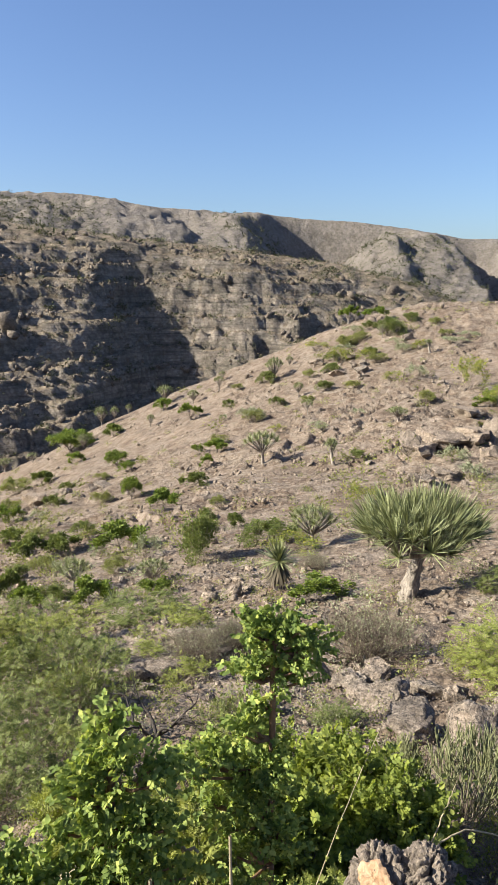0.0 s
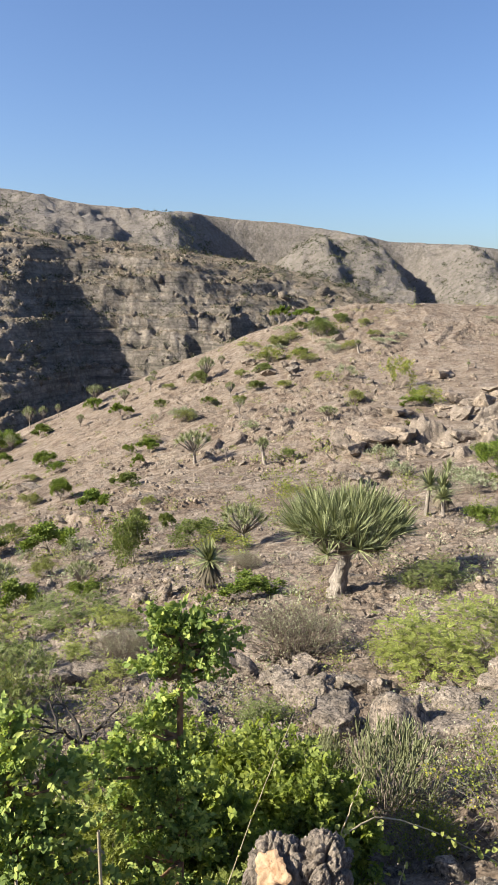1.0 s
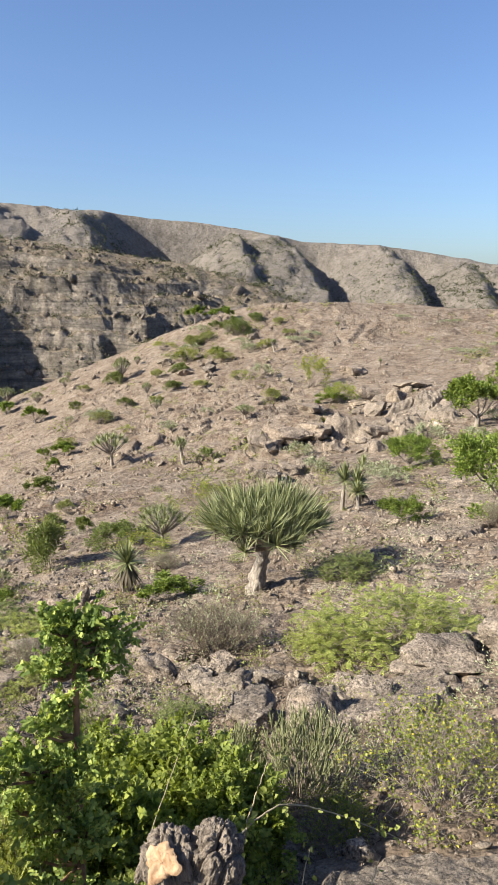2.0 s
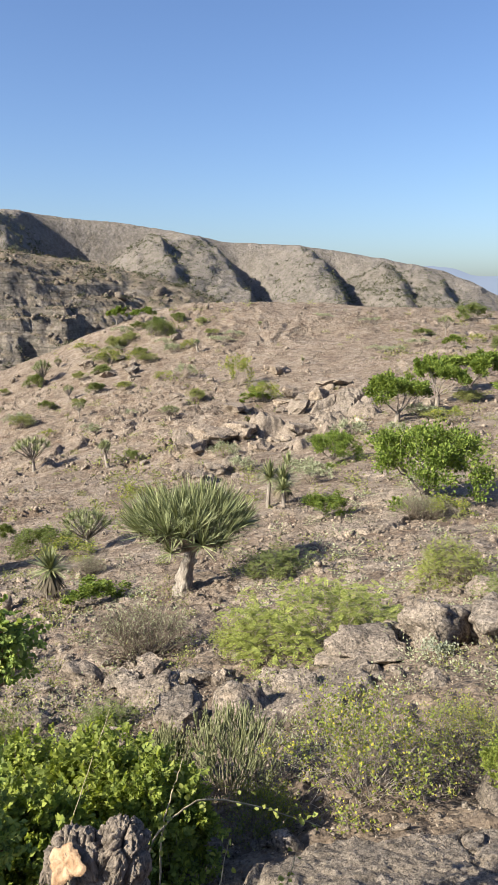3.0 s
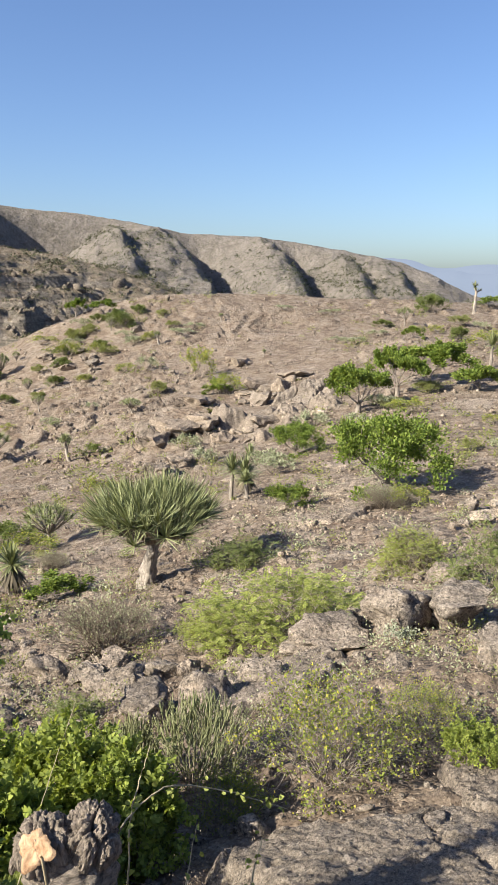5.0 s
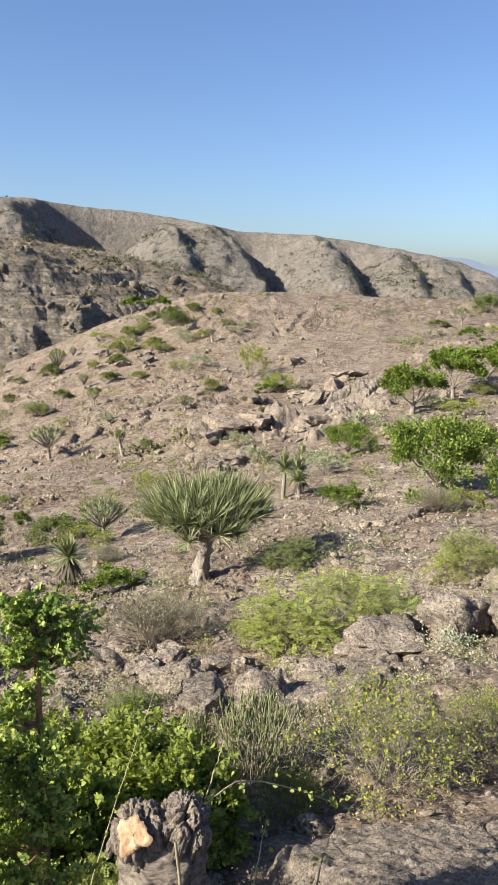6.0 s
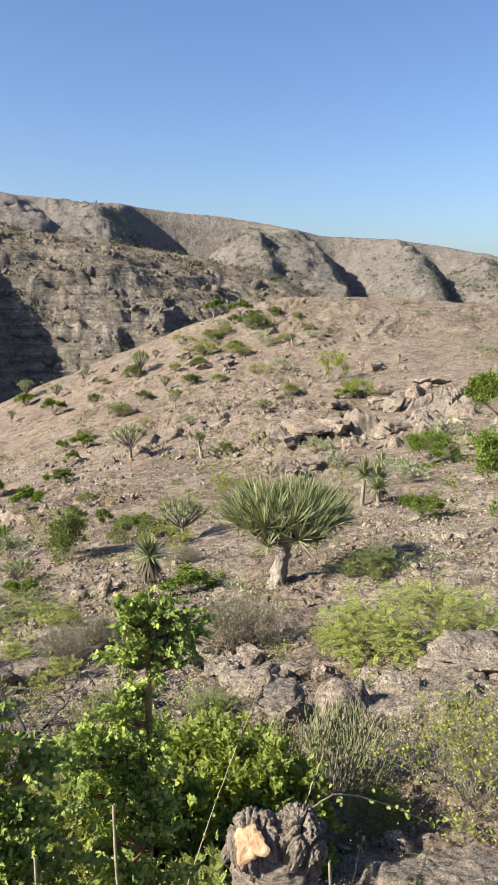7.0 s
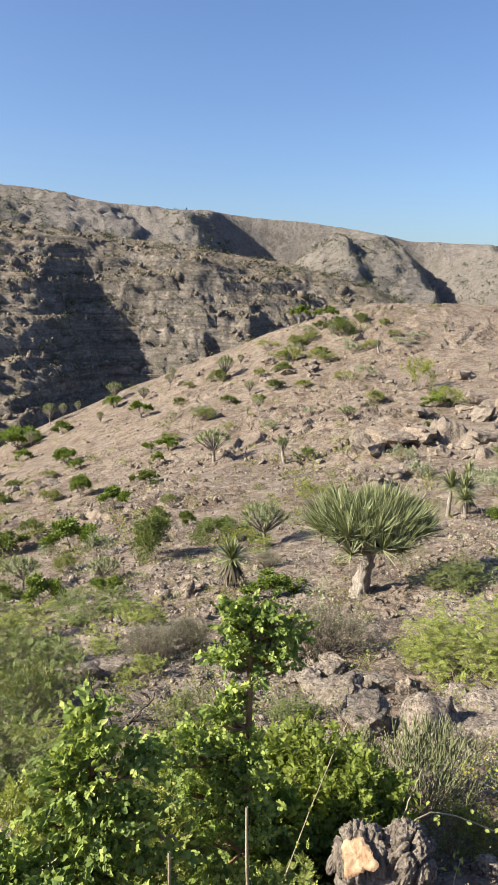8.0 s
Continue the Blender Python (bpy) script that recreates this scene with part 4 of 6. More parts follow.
GREY_BUSHES = [
    (14.98, 66.54, 1.36, 2.24), (15.93, 76.41, 1.08, 1.98), (0.46, 66.2, 1.16, 2.26), (36.53, 62.02, 0.78, 2.37), (38.2, 74.93, 0.65, 3.15),
    (33.97, 79.48, 0.67, 2.6), (20.48, 75.19, 0.82, 3.42), (-3.43, 23.56, 0.78, 1.14), (-2.52, 70.73, 0.79, 1.1), (10.07, 32.58, 0.83, 1.6),
    (12.25, 20.17, 0.76, 1.1), (17.12, 35.72, 0.95, 2.15), (12.42, 89.21, 1.11, 2.7), (15.73, 80.03, 0.88, 2.19), (10.62, 82.61, 1.04, 2.76),
    (24.6, 45.22, 1.62, 3.14), (10.65, 37.61, 0.94, 1.82), (11.24, 26.95, 0.95, 2.07), (4.63, 6.49, 0.26, 0.51), (16.11, 77.03, 0.97, 2.34),
    (-0.0, 67.91, 1.19, 2.31), (5.33, 56.24, 0.63, 1.75), (8.67, 58.38, 0.56, 1.26), (22.64, 77.03, 0.72, 2.57), (33.26, 60.36, 0.64, 2.28),
    (32.63, 62.97, 0.66, 2.36), (45.57, 58.86, 0.89, 2.16), (18.08, 21.58, 0.6, 1.17), (21.5, 35.67, 0.98, 2.22), (18.52, 33.15, 0.72, 1.75),
    (10.85, 25.76, 0.77, 1.76), (-6.08, 23.43, 0.47, 1.06), (-5.46, 25.5, 0.38, 0.9), (-13.77, 45.98, 0.6, 1.46),
]
DRY_BUSHES = [
    (1.57, 9.08, 0.87, 1.51), (-0.72, 9.57, 0.62, 1.11), (1.72, 17.93, 0.45, 1.01), (9.94, 15.96, 0.76, 1.62), (-0.18, 10.17, 0.52, 0.84),
    (6.71, 9.84, 0.54, 1.03), (6.37, 8.85, 0.44, 0.77),
]
ROSETTE_TREES = [
    (0.6, 15.03, 1.16, 0.95), (33.38, 41.59, 2.65, 1.56), (7.9, 22.3, 1.7, 1.15), (8.35, 22.0, 1.5, 1.1), (8.15, 21.4, 1.0, 0.95),
]
ROSETTE_TUFTS = [
    (-2.95, 15.29, 0.49, 0.6), (-2.16, 10.62, 0.4, 0.35), (12.12, 31.81, 0.82, 1.07), (47.59, 57.73, 1.0, 1.08),
]
BOULDERS = [
    (1.39, 6.65, 0.33, 0.55), (1.16, 7.78, 0.28, 0.33), (1.49, 7.86, 0.23, 0.33), (-1.54, 8.8, 0.32, 0.46), (4.16, 6.62, 0.26, 0.43),
    (4.1, 5.75, 0.62, 0.86), (4.66, 5.6, 0.56, 0.76), (6.1, 7.83, 0.37, 0.59), (6.04, 6.67, 0.24, 0.3), (3.4, 6.05, 0.4, 1.0),
    (1.88, 5.25, 0.52, 0.61), (1.42, 5.64, 0.3, 0.58), (0.83, 8.36, 0.29, 0.42), (2.49, 5.58, 0.32, 0.46), (-1.86, 8.53, 0.16, 0.43),
    (11.23, 14.05, 0.42, 0.49), (12.96, 15.02, 0.24, 0.45), (3.96, 4.14, 0.27, 0.44), (1.85, 6.9, 0.24, 0.35), (-0.85, 10.19, 0.23, 0.76),
]
TAN_BOULDERS = [
    (20.4, 51.76, 1.32, 1.88), (21.44, 49.62, 1.46, 1.66), (22.7, 61.11, 1.13, 2.09), (22.37, 63.19, 0.84, 1.53), (24.04, 52.05, 0.7, 2.4),
    (11.39, 74.97, 1.3, 1.37), (10.76, 39.51, 1.27, 2.77), (12.47, 40.12, 0.97, 1.88), (9.71, 38.94, 0.82, 1.52), (8.99, 32.7, 0.48, 1.03),
    (-16.44, 54.42, 1.6, 2.59), (-15.07, 55.86, 1.09, 1.94), (17.12, 30.63, 0.84, 1.9), (12.4, 40.19, 1.01, 1.63), (12.45, 37.22, 0.82, 1.22),
    (16.1, 39.34, 1.02, 1.65), (17.53, 39.75, 0.83, 1.35), (14.51, 47.09, 0.78, 2.28), (6.75, 73.9, 0.82, 1.7), (9.09, 74.72, 0.82, 1.49),
    (-8.95, 27.37, 0.54, 0.97), (-7.81, 25.57, 0.38, 0.7), (-7.82, 27.75, 0.32, 0.67),
]
CREAM_ROCKS = [
    (18.1, 37.66, 0.67, 1.1), (18.78, 40.89, 0.5, 0.9), (18.86, 37.52, 0.53, 0.65), (20.69, 41.65, 0.52, 0.57), (19.4, 39.38, 0.42, 0.68),
    (14.47, 38.11, 0.33, 0.7), (18.78, 50.59, 0.43, 1.41), (19.74, 43.91, 0.38, 0.89), (10.06, 12.05, 0.29, 0.59), (12.09, 13.75, 0.37, 0.69),
    (10.99, 12.83, 0.26, 0.38), (9.44, 11.99, 0.17, 0.3),
]


# ---- planting: each kind has a few built forms, and copies of them ----
def stand(x, y, high, wide, ratio, turn, sink=0.03, flat=None):
    """The pose of a thing of that height and width on the ground, from a form one unit high and `ratio` wide."""
    s = wide / ratio
    return Matrix.Translation((x, y, ground_z(x, y) - sink * high)) @ Matrix.Rotation(turn, 4, "Z") @ Matrix.Diagonal((s, s, flat or high, 1))


def plant(rows, forms, label, category, group, ratio, seed, grand=None, limit=1e9):
    """Each row of a kind: the first of each form is the built one, the rest are copies; those over the limit take the grand form."""
    rng = np.random.default_rng(seed)
    built = {}
    for k, (x, y, high, wide) in enumerate(rows):
        n = k % len(forms) if high < limit else -1
        m = stand(x, y, high, wide, ratio, rng.uniform(0, 6.28))
        if n not in built:
            ob = (forms[n] if n >= 0 else grand)(np.random.default_rng(seed * 31 + n + 1))
            ob.matrix_basis = m
            tagged(ob, label(high, wide, k) if callable(label) else label, category, group)
            built[n] = ob
        else:
            s = built[n].matrix_basis.to_scale()
            ob = copy_thing(built[n], m @ Matrix.Diagonal((1 / s.x, 1 / s.y, 1 / s.z, 1)))
            tagged(ob, label(high, wide, k) if callable(label) else label)


def by_size(small, large, limit):
    return lambda high, wide, k: large if high > limit else small


plant(DRAGON_TREES, [
    lambda g: dragon_tree(g, heads=26, trunk=0.32, blade=0.19, width=1.0, count=34, thick=0.036),
    lambda g: dragon_tree(g, heads=17, trunk=0.36, blade=0.22, width=1.0, count=34, thick=0.036),
    lambda g: dragon_tree(g, heads=30, trunk=0.26, blade=0.19, width=1.05, count=32, thick=0.034),
], by_size("small forked dragon tree with grey-green sword leaves on a stony slope", "tall forked dragon tree with pale trunk and sword leaves", 2.2), "dragon tree", "dragon trees on the slopes", 1.0, 1)
plant(ROUND_DRAGON_TREES, [lambda g: dragon_tree(g, heads=14, trunk=0.48, blade=0.2, width=0.62, thick=0.065, low=100)],
      "young dragon tree with one round head of leaves", "dragon tree", "dragon trees on the slopes", 0.66, 2)
plant(GREEN_TREES, [
    lambda g: leafy_shrub(g, MAT_GREEN, MAT_GREY_BARK, stems=5, depth=3, leaves=3400, leaf=0.075, shape="round", width=1.5, trunk=0.16, twig=0.018, flat=0.42, spread=36, name="green_tree"),
    lambda g: leafy_shrub(g, MAT_DARKGREEN, MAT_GREY_BARK, stems=6, depth=3, leaves=3200, leaf=0.075, shape="round", width=1.5, trunk=0.12, twig=0.018, flat=0.5, spread=38, name="green_tree"),
], by_size("low flat-topped green tree with grey forked stems", "flat-topped green tree with grey forked stems on rocky ground", 1.8), "tree", "green trees", 1.5, 3,
      lambda g: leafy_shrub(g, MAT_GREEN, MAT_GREY_BARK, stems=5, depth=4, leaves=12000, leaf=0.042, shape="round", width=1.5, trunk=0.26, twig=0.02, flat=0.34, spread=33, level=3, name="green_tree"), 1.9)
plant(GREEN_BUSHES, [
    lambda g: leafy_shrub(g, MAT_GREEN, MAT_GREY_BARK, stems=8, depth=3, leaves=4200, leaf=0.05, shape="round", width=1.5, name="green_bush"),
    lambda g: leafy_shrub(g, MAT_GREEN, MAT_GREY_BARK, stems=6, depth=3, leaves=3400, leaf=0.055, shape="round", width=1.5, name="green_bush"),
], by_size("small bright green leafy bush on dry stony ground", "wide bright green leafy bush on a rock slope", 1.2), "bush", "green bushes", 1.5, 4,
      lambda g: leafy_shrub(g, MAT_GREEN, MAT_GREY_BARK, stems=11, depth=4, leaves=15000, leaf=0.032, shape="round", width=1.6, trunk=0.16, twig=0.018, level=3, spread=40, bend=0.24, lift=0.09, scatter=1.0, name="green_bush"), 1.6)
plant(OLIVE_BUSHES, [
    lambda g: leafy_shrub(g, MAT_DARKGREEN, MAT_TWIG, stems=13, depth=3, leaves=6000, leaf=0.052, shape="diamond", width=1.4, level=1, bend=0.22, name="olive_bush"),
    lambda g: leafy_shrub(g, MAT_OLIVE, MAT_TWIG, stems=12, depth=3, leaves=4200, leaf=0.055, shape="diamond", width=1.4, level=1, name="olive_bush"),
], "dull olive bush with fine leaves and thin twigs", "bush", "olive bushes", 1.4, 5)
plant(LIME_BUSHES, [
    lambda g: leafy_shrub(g, MAT_LIME, MAT_TWIG, stems=22, depth=4, leaves=3000, leaf=0.08, shape="feather", width=1.8, twig=0.007, spread=52, lift=-0.03, level=2, scatter=0.12, bend=0.26, face_up=0.85, shrink=0.8, name="thorn_bush"),
    lambda g: leafy_shrub(g, MAT_SCRUB, MAT_TWIG, stems=15, depth=4, leaves=2600, leaf=0.08, shape="feather", width=1.8, twig=0.008, spread=52, lift=0.0, level=2, scatter=0.12, bend=0.26, face_up=0.85, shrink=0.8, name="thorn_bush"),
], "airy thorn bush with pale green feathery leaves", "bush", "thorn bushes", 1.8, 6)
plant(THORN_SCRUBS, [
    lambda g: leafy_shrub(g, MAT_SCRUB, MAT_TWIG, stems=13, depth=4, leaves=1150, leaf=0.1, shape="spray", width=2.0, twig=0.008, spread=48, lift=0.0, level=2, scatter=0.15, bend=0.26, face_up=0.75, name="thorn_scrub"),
    lambda g: leafy_shrub(g, MAT_LIME, MAT_TWIG, stems=14, depth=4, leaves=1000, leaf=0.1, shape="spray", width=2.0, twig=0.008, spread=50, lift=0.0, level=2, scatter=0.15, bend=0.26, face_up=0.75, name="thorn_scrub"),
    lambda g: leafy_shrub(g, MAT_SCRUB, MAT_DRY, stems=20, depth=4, leaves=600, leaf=0.095, shape="spray", width=2.2, twig=0.008, spread=46, lift=0.0, level=2, scatter=0.15, bend=0.26, face_up=0.6, name="thorn_scrub"),
], "low tangled thorn scrub of grey twigs and sparse leaves", "scrub", "thorn scrub", 2.0, 16)
plant(YELLOW_BUSHES, [
    lambda g: leafy_shrub(g, MAT_YELLOW, MAT_TWIG, stems=9, depth=3, leaves=1500, leaf=0.06, shape="diamond", width=1.5, name="yellow_bush"),
], "yellow-green bush with small turning leaves", "bush", "yellowing bushes", 1.5, 7)
plant(GREY_BUSHES, [
    lambda g: leafy_shrub(g, MAT_GREYGREEN, MAT_TWIG, stems=10, depth=2, leaves=900, leaf=0.09, shape="diamond", width=1.8, name="grey_bush"),
], "low grey-green cushion bush between stones", "bush", "grey bushes", 1.8, 8)
plant(DRY_BUSHES, [
    lambda g: leafy_shrub(g, MAT_GREYGREEN, MAT_DRY, stems=110, depth=3, leaves=2200, leaf=0.03, shape="diamond", width=1.7, twig=0.009, spread=24, lift=0.12, name="dry_bush"),
], "dry brown twiggy bush, mostly leafless", "bush", "dry bushes", 1.7, 9)
plant(ROSETTE_TREES, [
    lambda g: rosette_plant(g, stem=0.55, blade=0.47, count=150, thick=0.06, skirt=0.5, width=0.017),
    lambda g: rosette_plant(g, stem=0.6, blade=0.42, count=130, thick=0.055, width=0.017),
    lambda g: rosette_plant(g, stem=0.62, blade=0.42, count=130, thick=0.045, bark=MAT_PALE_BARK, width=0.017),
], "single-stemmed dragon plant with a spiky leaf rosette", "dragon plant", "single-stemmed dragon plants", 0.8, 10)
plant(ROSETTE_TUFTS, [lambda g: rosette_plant(g, stem=0.0, blade=1.0, count=46, low=80.0, width=0.04, name="rosette_tuft")],
      "spiky sword-leaf tuft growing from stony ground", "tuft", "spiky tufts", 1.4, 11)


def stones(rows, mat, label, group, seed, fine=3, name="boulder"):
    rng = np.random.default_rng(seed)
    shapes = [boulder_mesh(np.random.default_rng(seed * 7 + k), mat=mat, fine=fine, smooth=fine > 3) for k in range(5)]
    for k, (x, y, high, wide) in enumerate(rows):
        ob = new(name, shapes[k % 5])
        ob.matrix_basis = Matrix.Translation((x, y + wide * 0.25, ground_z(x, y) + high * 0.16)) @ Matrix.Rotation(rng.uniform(-0.5, 0.5) + (k % 3) * 2.1, 4, "Z") @ Matrix.Diagonal((wide * 1.2, wide * rng.uniform(0.85, 1.15), high * 1.45, 1))
        tagged(ob, label(high, wide, k) if callable(label) else label, "rock", group)


stones(BOULDERS, MAT_ROCK, by_size("small grey weathered rock on the slope", "large grey weathered boulder with pitted surface", 0.35), "grey boulders", 21, 4)
stones(TAN_BOULDERS, MAT_TAN_ROCK, by_size("small tan limestone block on the hillside", "large tan limestone outcrop block", 1.0), "tan outcrop blocks", 22)
stones(CREAM_ROCKS, MAT_CREAM_ROCK, "pale cream rock face in a broken outcrop", "cream rocks", 23)


# ---- the great dragon tree in the middle of the slope ----
def great_dragon_tree(x, y, high, wide, turn):
    rng = np.random.default_rng(77)
    root = new("great_dragon_tree")
    root.matrix_basis = Matrix.Translation((x, y, ground_z(x, y) - 0.08)) @ Matrix.Rotation(turn, 4, "Z")
    th = 0.43 * high
    # A thick, ragged trunk in sheets of peeling bark.
    n, m = 26, 28
    zz, aa = np.meshgrid(np.linspace(-0.1, th, n), np.arange(m) / m * 2 * np.pi, indexing="ij")
    u = zz / th
    rad = 0.122 * (1.5 - 0.75 * u + 0.5 * np.clip(u - 0.75, 0, 1)) * (1 + 0.16 * np.sin(3 * aa + 3 * u) + 0.10 * np.sin(7 * aa - 6 * u))
    rough = vnoise(aa * 1.6 + 5, zz * 9.0, 5) + 0.6 * vnoise(aa * 4.0, zz * 16.0, 6)
    rad = rad * (1 + 0.22 * np.round(rough * 2) / 2)
    co = np.stack([rad * np.cos(aa) + 0.22 * u, rad * np.sin(aa), zz], -1).reshape(-1, 3)
    i, j = np.meshgrid(np.arange(n - 1), np.arange(m), indexing="ij")
    j1 = (j + 1) % m
    quads = np.stack([i * m + j, i * m + j1, (i + 1) * m + j1, (i + 1) * m + j], -1).reshape(-1, 4)
    part("trunk", raw_mesh("trunk", co, quads, MAT_PALE_BARK), root, "pale grey trunk with peeling sheets of bark")
    head = np.array([0.22, 0, th])
    shared = []
    for _ in range(5):
        c, q = blade_rosette(rng, 40, 60.0, 2.0, 0.017, 0.06)
        shared.append(raw_mesh("rosette", c, q, MAT_BLADE))
    dead = [raw_mesh("dead_skirt", *blade_rosette(rng, 9, 170.0, 100.0, 0.02, 0.3), MAT_DEAD_BLADE) for _ in range(3)]
    count, blade = 92, 0.62
    for k in range(count):
        a = k * 2.39996
        f = math.sqrt((k + 0.5) / count)
        reach = (0.5 * wide - 0.42) * f
        tip = head + np.array([math.cos(a) * reach, math.sin(a) * reach * 0.92, 0.24 + 0.42 * (1 - f**2.2) + rng.uniform(-0.14, 0.16)])
        if k % 3 == 0 or f > 0.8:
            arm = tube_mesh("arm", [(np.array([head - [0, 0, 0.1], head + (tip - head) * 0.5 + [0, 0, -0.05], tip]), np.array([0.075, 0.05, 0.032]))], MAT_GREY_BARK, 6)
            holder = part("arm", arm, root)
        else:
            holder = root
        way = unit(np.array([math.cos(a) * f * 0.85, math.sin(a) * f * 0.85, 1.15 - 0.25 * f]))
        ob = part("rosette", shared[k % 5], holder)
        ob.matrix_basis = Matrix.Translation(tip) @ Vector(way).to_track_quat("Z", "Y").to_matrix().to_4x4() @ Matrix.Rotation(rng.uniform(0, 6.28), 4, "Z") @ Matrix.Scale(blade * rng.uniform(0.72, 1.15), 4)
        if f > 0.72 and k % 2:
            ob = part("dead_skirt", dead[k % 3], holder, "dry hanging dead leaves")
            ob.matrix_basis = Matrix.Translation(tip) @ Matrix.Rotation(rng.uniform(0, 6.28), 4, "Z") @ Matrix.Scale(0.4, 4)
    return tagged(root, "broad dragon tree with dense sword leaves and peeling trunk", "dragon tree")


great_dragon_tree(3.13, 13.68, 2.46, 3.0, 0.3)


def stalk_tree(x, y, high):
    """A tall bare trunk on the crest with a small tuft and one short arm."""
    rng = np.random.default_rng(5)
    root = new("lone_dragon_tree")
    root.matrix_basis = Matrix.Translation((x, y, ground_z(x, y) - 0.1)) @ Matrix.Diagonal((high, high, high, 1))
    part("trunk", tube_mesh("trunk", [(np.array([[0, 0, 0], [0.01, 0, 0.4], [0.03, 0, 0.72], [-0.03, 0, 0.86]]), np.array([0.06, 0.045, 0.04, 0.03])), (np.array([[0.03, 0, 0.7], [0.12, 0, 0.74], [0.2, 0, 0.76]]), np.array([0.03, 0.025, 0.02]))], MAT_PALE_BARK, 7), root)
    for tip, size in (((-0.03, 0, 0.86), 0.2), ((0.2, 0, 0.76), 0.07)):
        c, q = blade_rosette(rng, 70, 120.0, 3.0, 0.06, 0.1)
        part("rosette", raw_mesh("rosette", c, q, MAT_BLADE), root).matrix_basis = Matrix.Translation(tip) @ Matrix.Scale(size, 4)
    return tagged(root, "lone tall bare dragon tree with a small leaf tuft", "dragon tree")


stalk_tree(53.62, 70.44, 3.6)


# ---- close to the lookout: sapling, bushes, stump, fallen twigs ----
def crinkled_leaf(pairs, arch):
    """A feathered leaf, one unit long, of wavy crinkled leaflets on an arching stalk."""
    co, fs = pinnate(CURLED, CURLED_F, pairs, 0.19, 1.15, 0.9)
    co[:, 2] += arch * (0.25 - (co[:, 1] - 0.5) ** 2) + 0.05 * np.sin(17 * co[:, 1] + 31 * co[:, 0])
    return co, fs


def crinkled_tree(name, x, y, tiers, leaf, label, seed):
    """A young tree with crinkled feathered leaves. Each tier is a head of leaves: its centre, its half width and half height, and how many shoots it has."""
    rng = np.random.default_rng(seed)
    root = new(name)
    z0 = ground_z(x, y)
    root.matrix_basis = Matrix.Translation((x, y, z0))
    heads = sorted(((np.array([cx - x, cy - y, cz - z0]), w, h, n) for cx, cy, cz, w, h, n in tiers), key=lambda k: k[0][2])
    tall = heads[-1][0]
    stem = np.array([[0, 0, -0.05], tall * [0.15, 0.15, 0.3], tall * [0.55, 0.55, 0.62], tall * [0.9, 0.9, 0.9], tall])
    part("stem", tube_mesh("stem", [(stem, np.array([0.018, 0.014, 0.010, 0.008, 0.005]))], MAT_ORANGE_BARK, 8), root, "orange-brown peeling stem")
    places, ways = [], []
    for mid, w, h, n in heads:
        up = max(0.05, (mid[2] - 0.6 * h) / tall[2])
        base = np.array([np.interp(up, [0, 0.3, 0.62, 0.9, 1], stem[:, c]) for c in range(3)])
        for k in range(n):
            a, f = k * 2.39996 + rng.uniform(-0.4, 0.4), math.sqrt((k + 0.5) / n)
            tip = mid + np.array([math.cos(a) * f * w, math.sin(a) * f * min(w, 0.12), h * (0.9 - 1.1 * f * f + rng.uniform(-0.55, 0.35))])
            pts = np.array([base, base + (tip - base) * 0.5 + [0, 0, -0.015], tip])
            part("shoot", tube_mesh("shoot", [(pts, np.array([0.006, 0.0045, 0.003]))], MAT_ORANGE_BARK, 5), root)
            d = unit(tip - base)
            for q in range(5):
                b = q * 2.39996 + rng.uniform(-0.5, 0.5)
                out = np.array([math.cos(b), math.sin(b), 0.0])
                places.append(tip - d * 0.012 * q)
                ways.append(unit(d * 0.6 + out * rng.uniform(0.4, 1.2) + np.array([0, 0, rng.uniform(-0.3, 0.9)])))
    places, ways = np.array(places), np.array(ways)
    for k, (pairs, arch) in enumerate(((9, 0.5), (8, 0.9), (7, 0.2))):
        co, fs = crinkled_leaf(pairs, arch)
        pick = slice(k, None, 3)
        size = leaf * rng.uniform(0.65, 1.2, len(places[pick]))
        part("foliage", scattered("foliage", co, fs, frames_along(ways[pick], rng, size, 0.6), places[pick], MAT_CRINKLED), root)
    return tagged(root, label, "sapling")


crinkled_tree("sapling", 0.055, 1.80, [
    (0.01, 1.80, 0.625, 0.02, 0.02, 3), (0.065, 1.80, 0.635, 0.02, 0.02, 3), (0.12, 1.80, 0.61, 0.025, 0.02, 3), (0.165, 1.80, 0.575, 0.02, 0.02, 3),
    (0.03, 1.80, 0.56, 0.035, 0.03, 4), (0.1, 1.80, 0.535, 0.045, 0.025, 4), (0.0, 1.79, 0.51, 0.02, 0.025, 3), (0.125, 1.80, 0.5, 0.03, 0.02, 3),
    (-0.01, 1.78, 0.345, 0.03, 0.05, 4), (-0.10, 1.76, 0.255, 0.09, 0.05, 10), (0.02, 1.78, 0.25, 0.05, 0.06, 6),
    (0.04, 1.74, 0.19, 0.05, 0.05, 6), (0.06, 1.74, 0.06, 0.06, 0.05, 6), (0.03, 1.79, 0.41, 0.025, 0.02, 2), (-0.04, 1.77, 0.12, 0.1, 0.06, 11), (0.0, 1.77, -0.03, 0.11, 0.07, 11), (0.0, 1.77, -0.2, 0.14, 0.09, 12),
], 0.074, "young tree with crinkled bright green feathered leaves", 12)
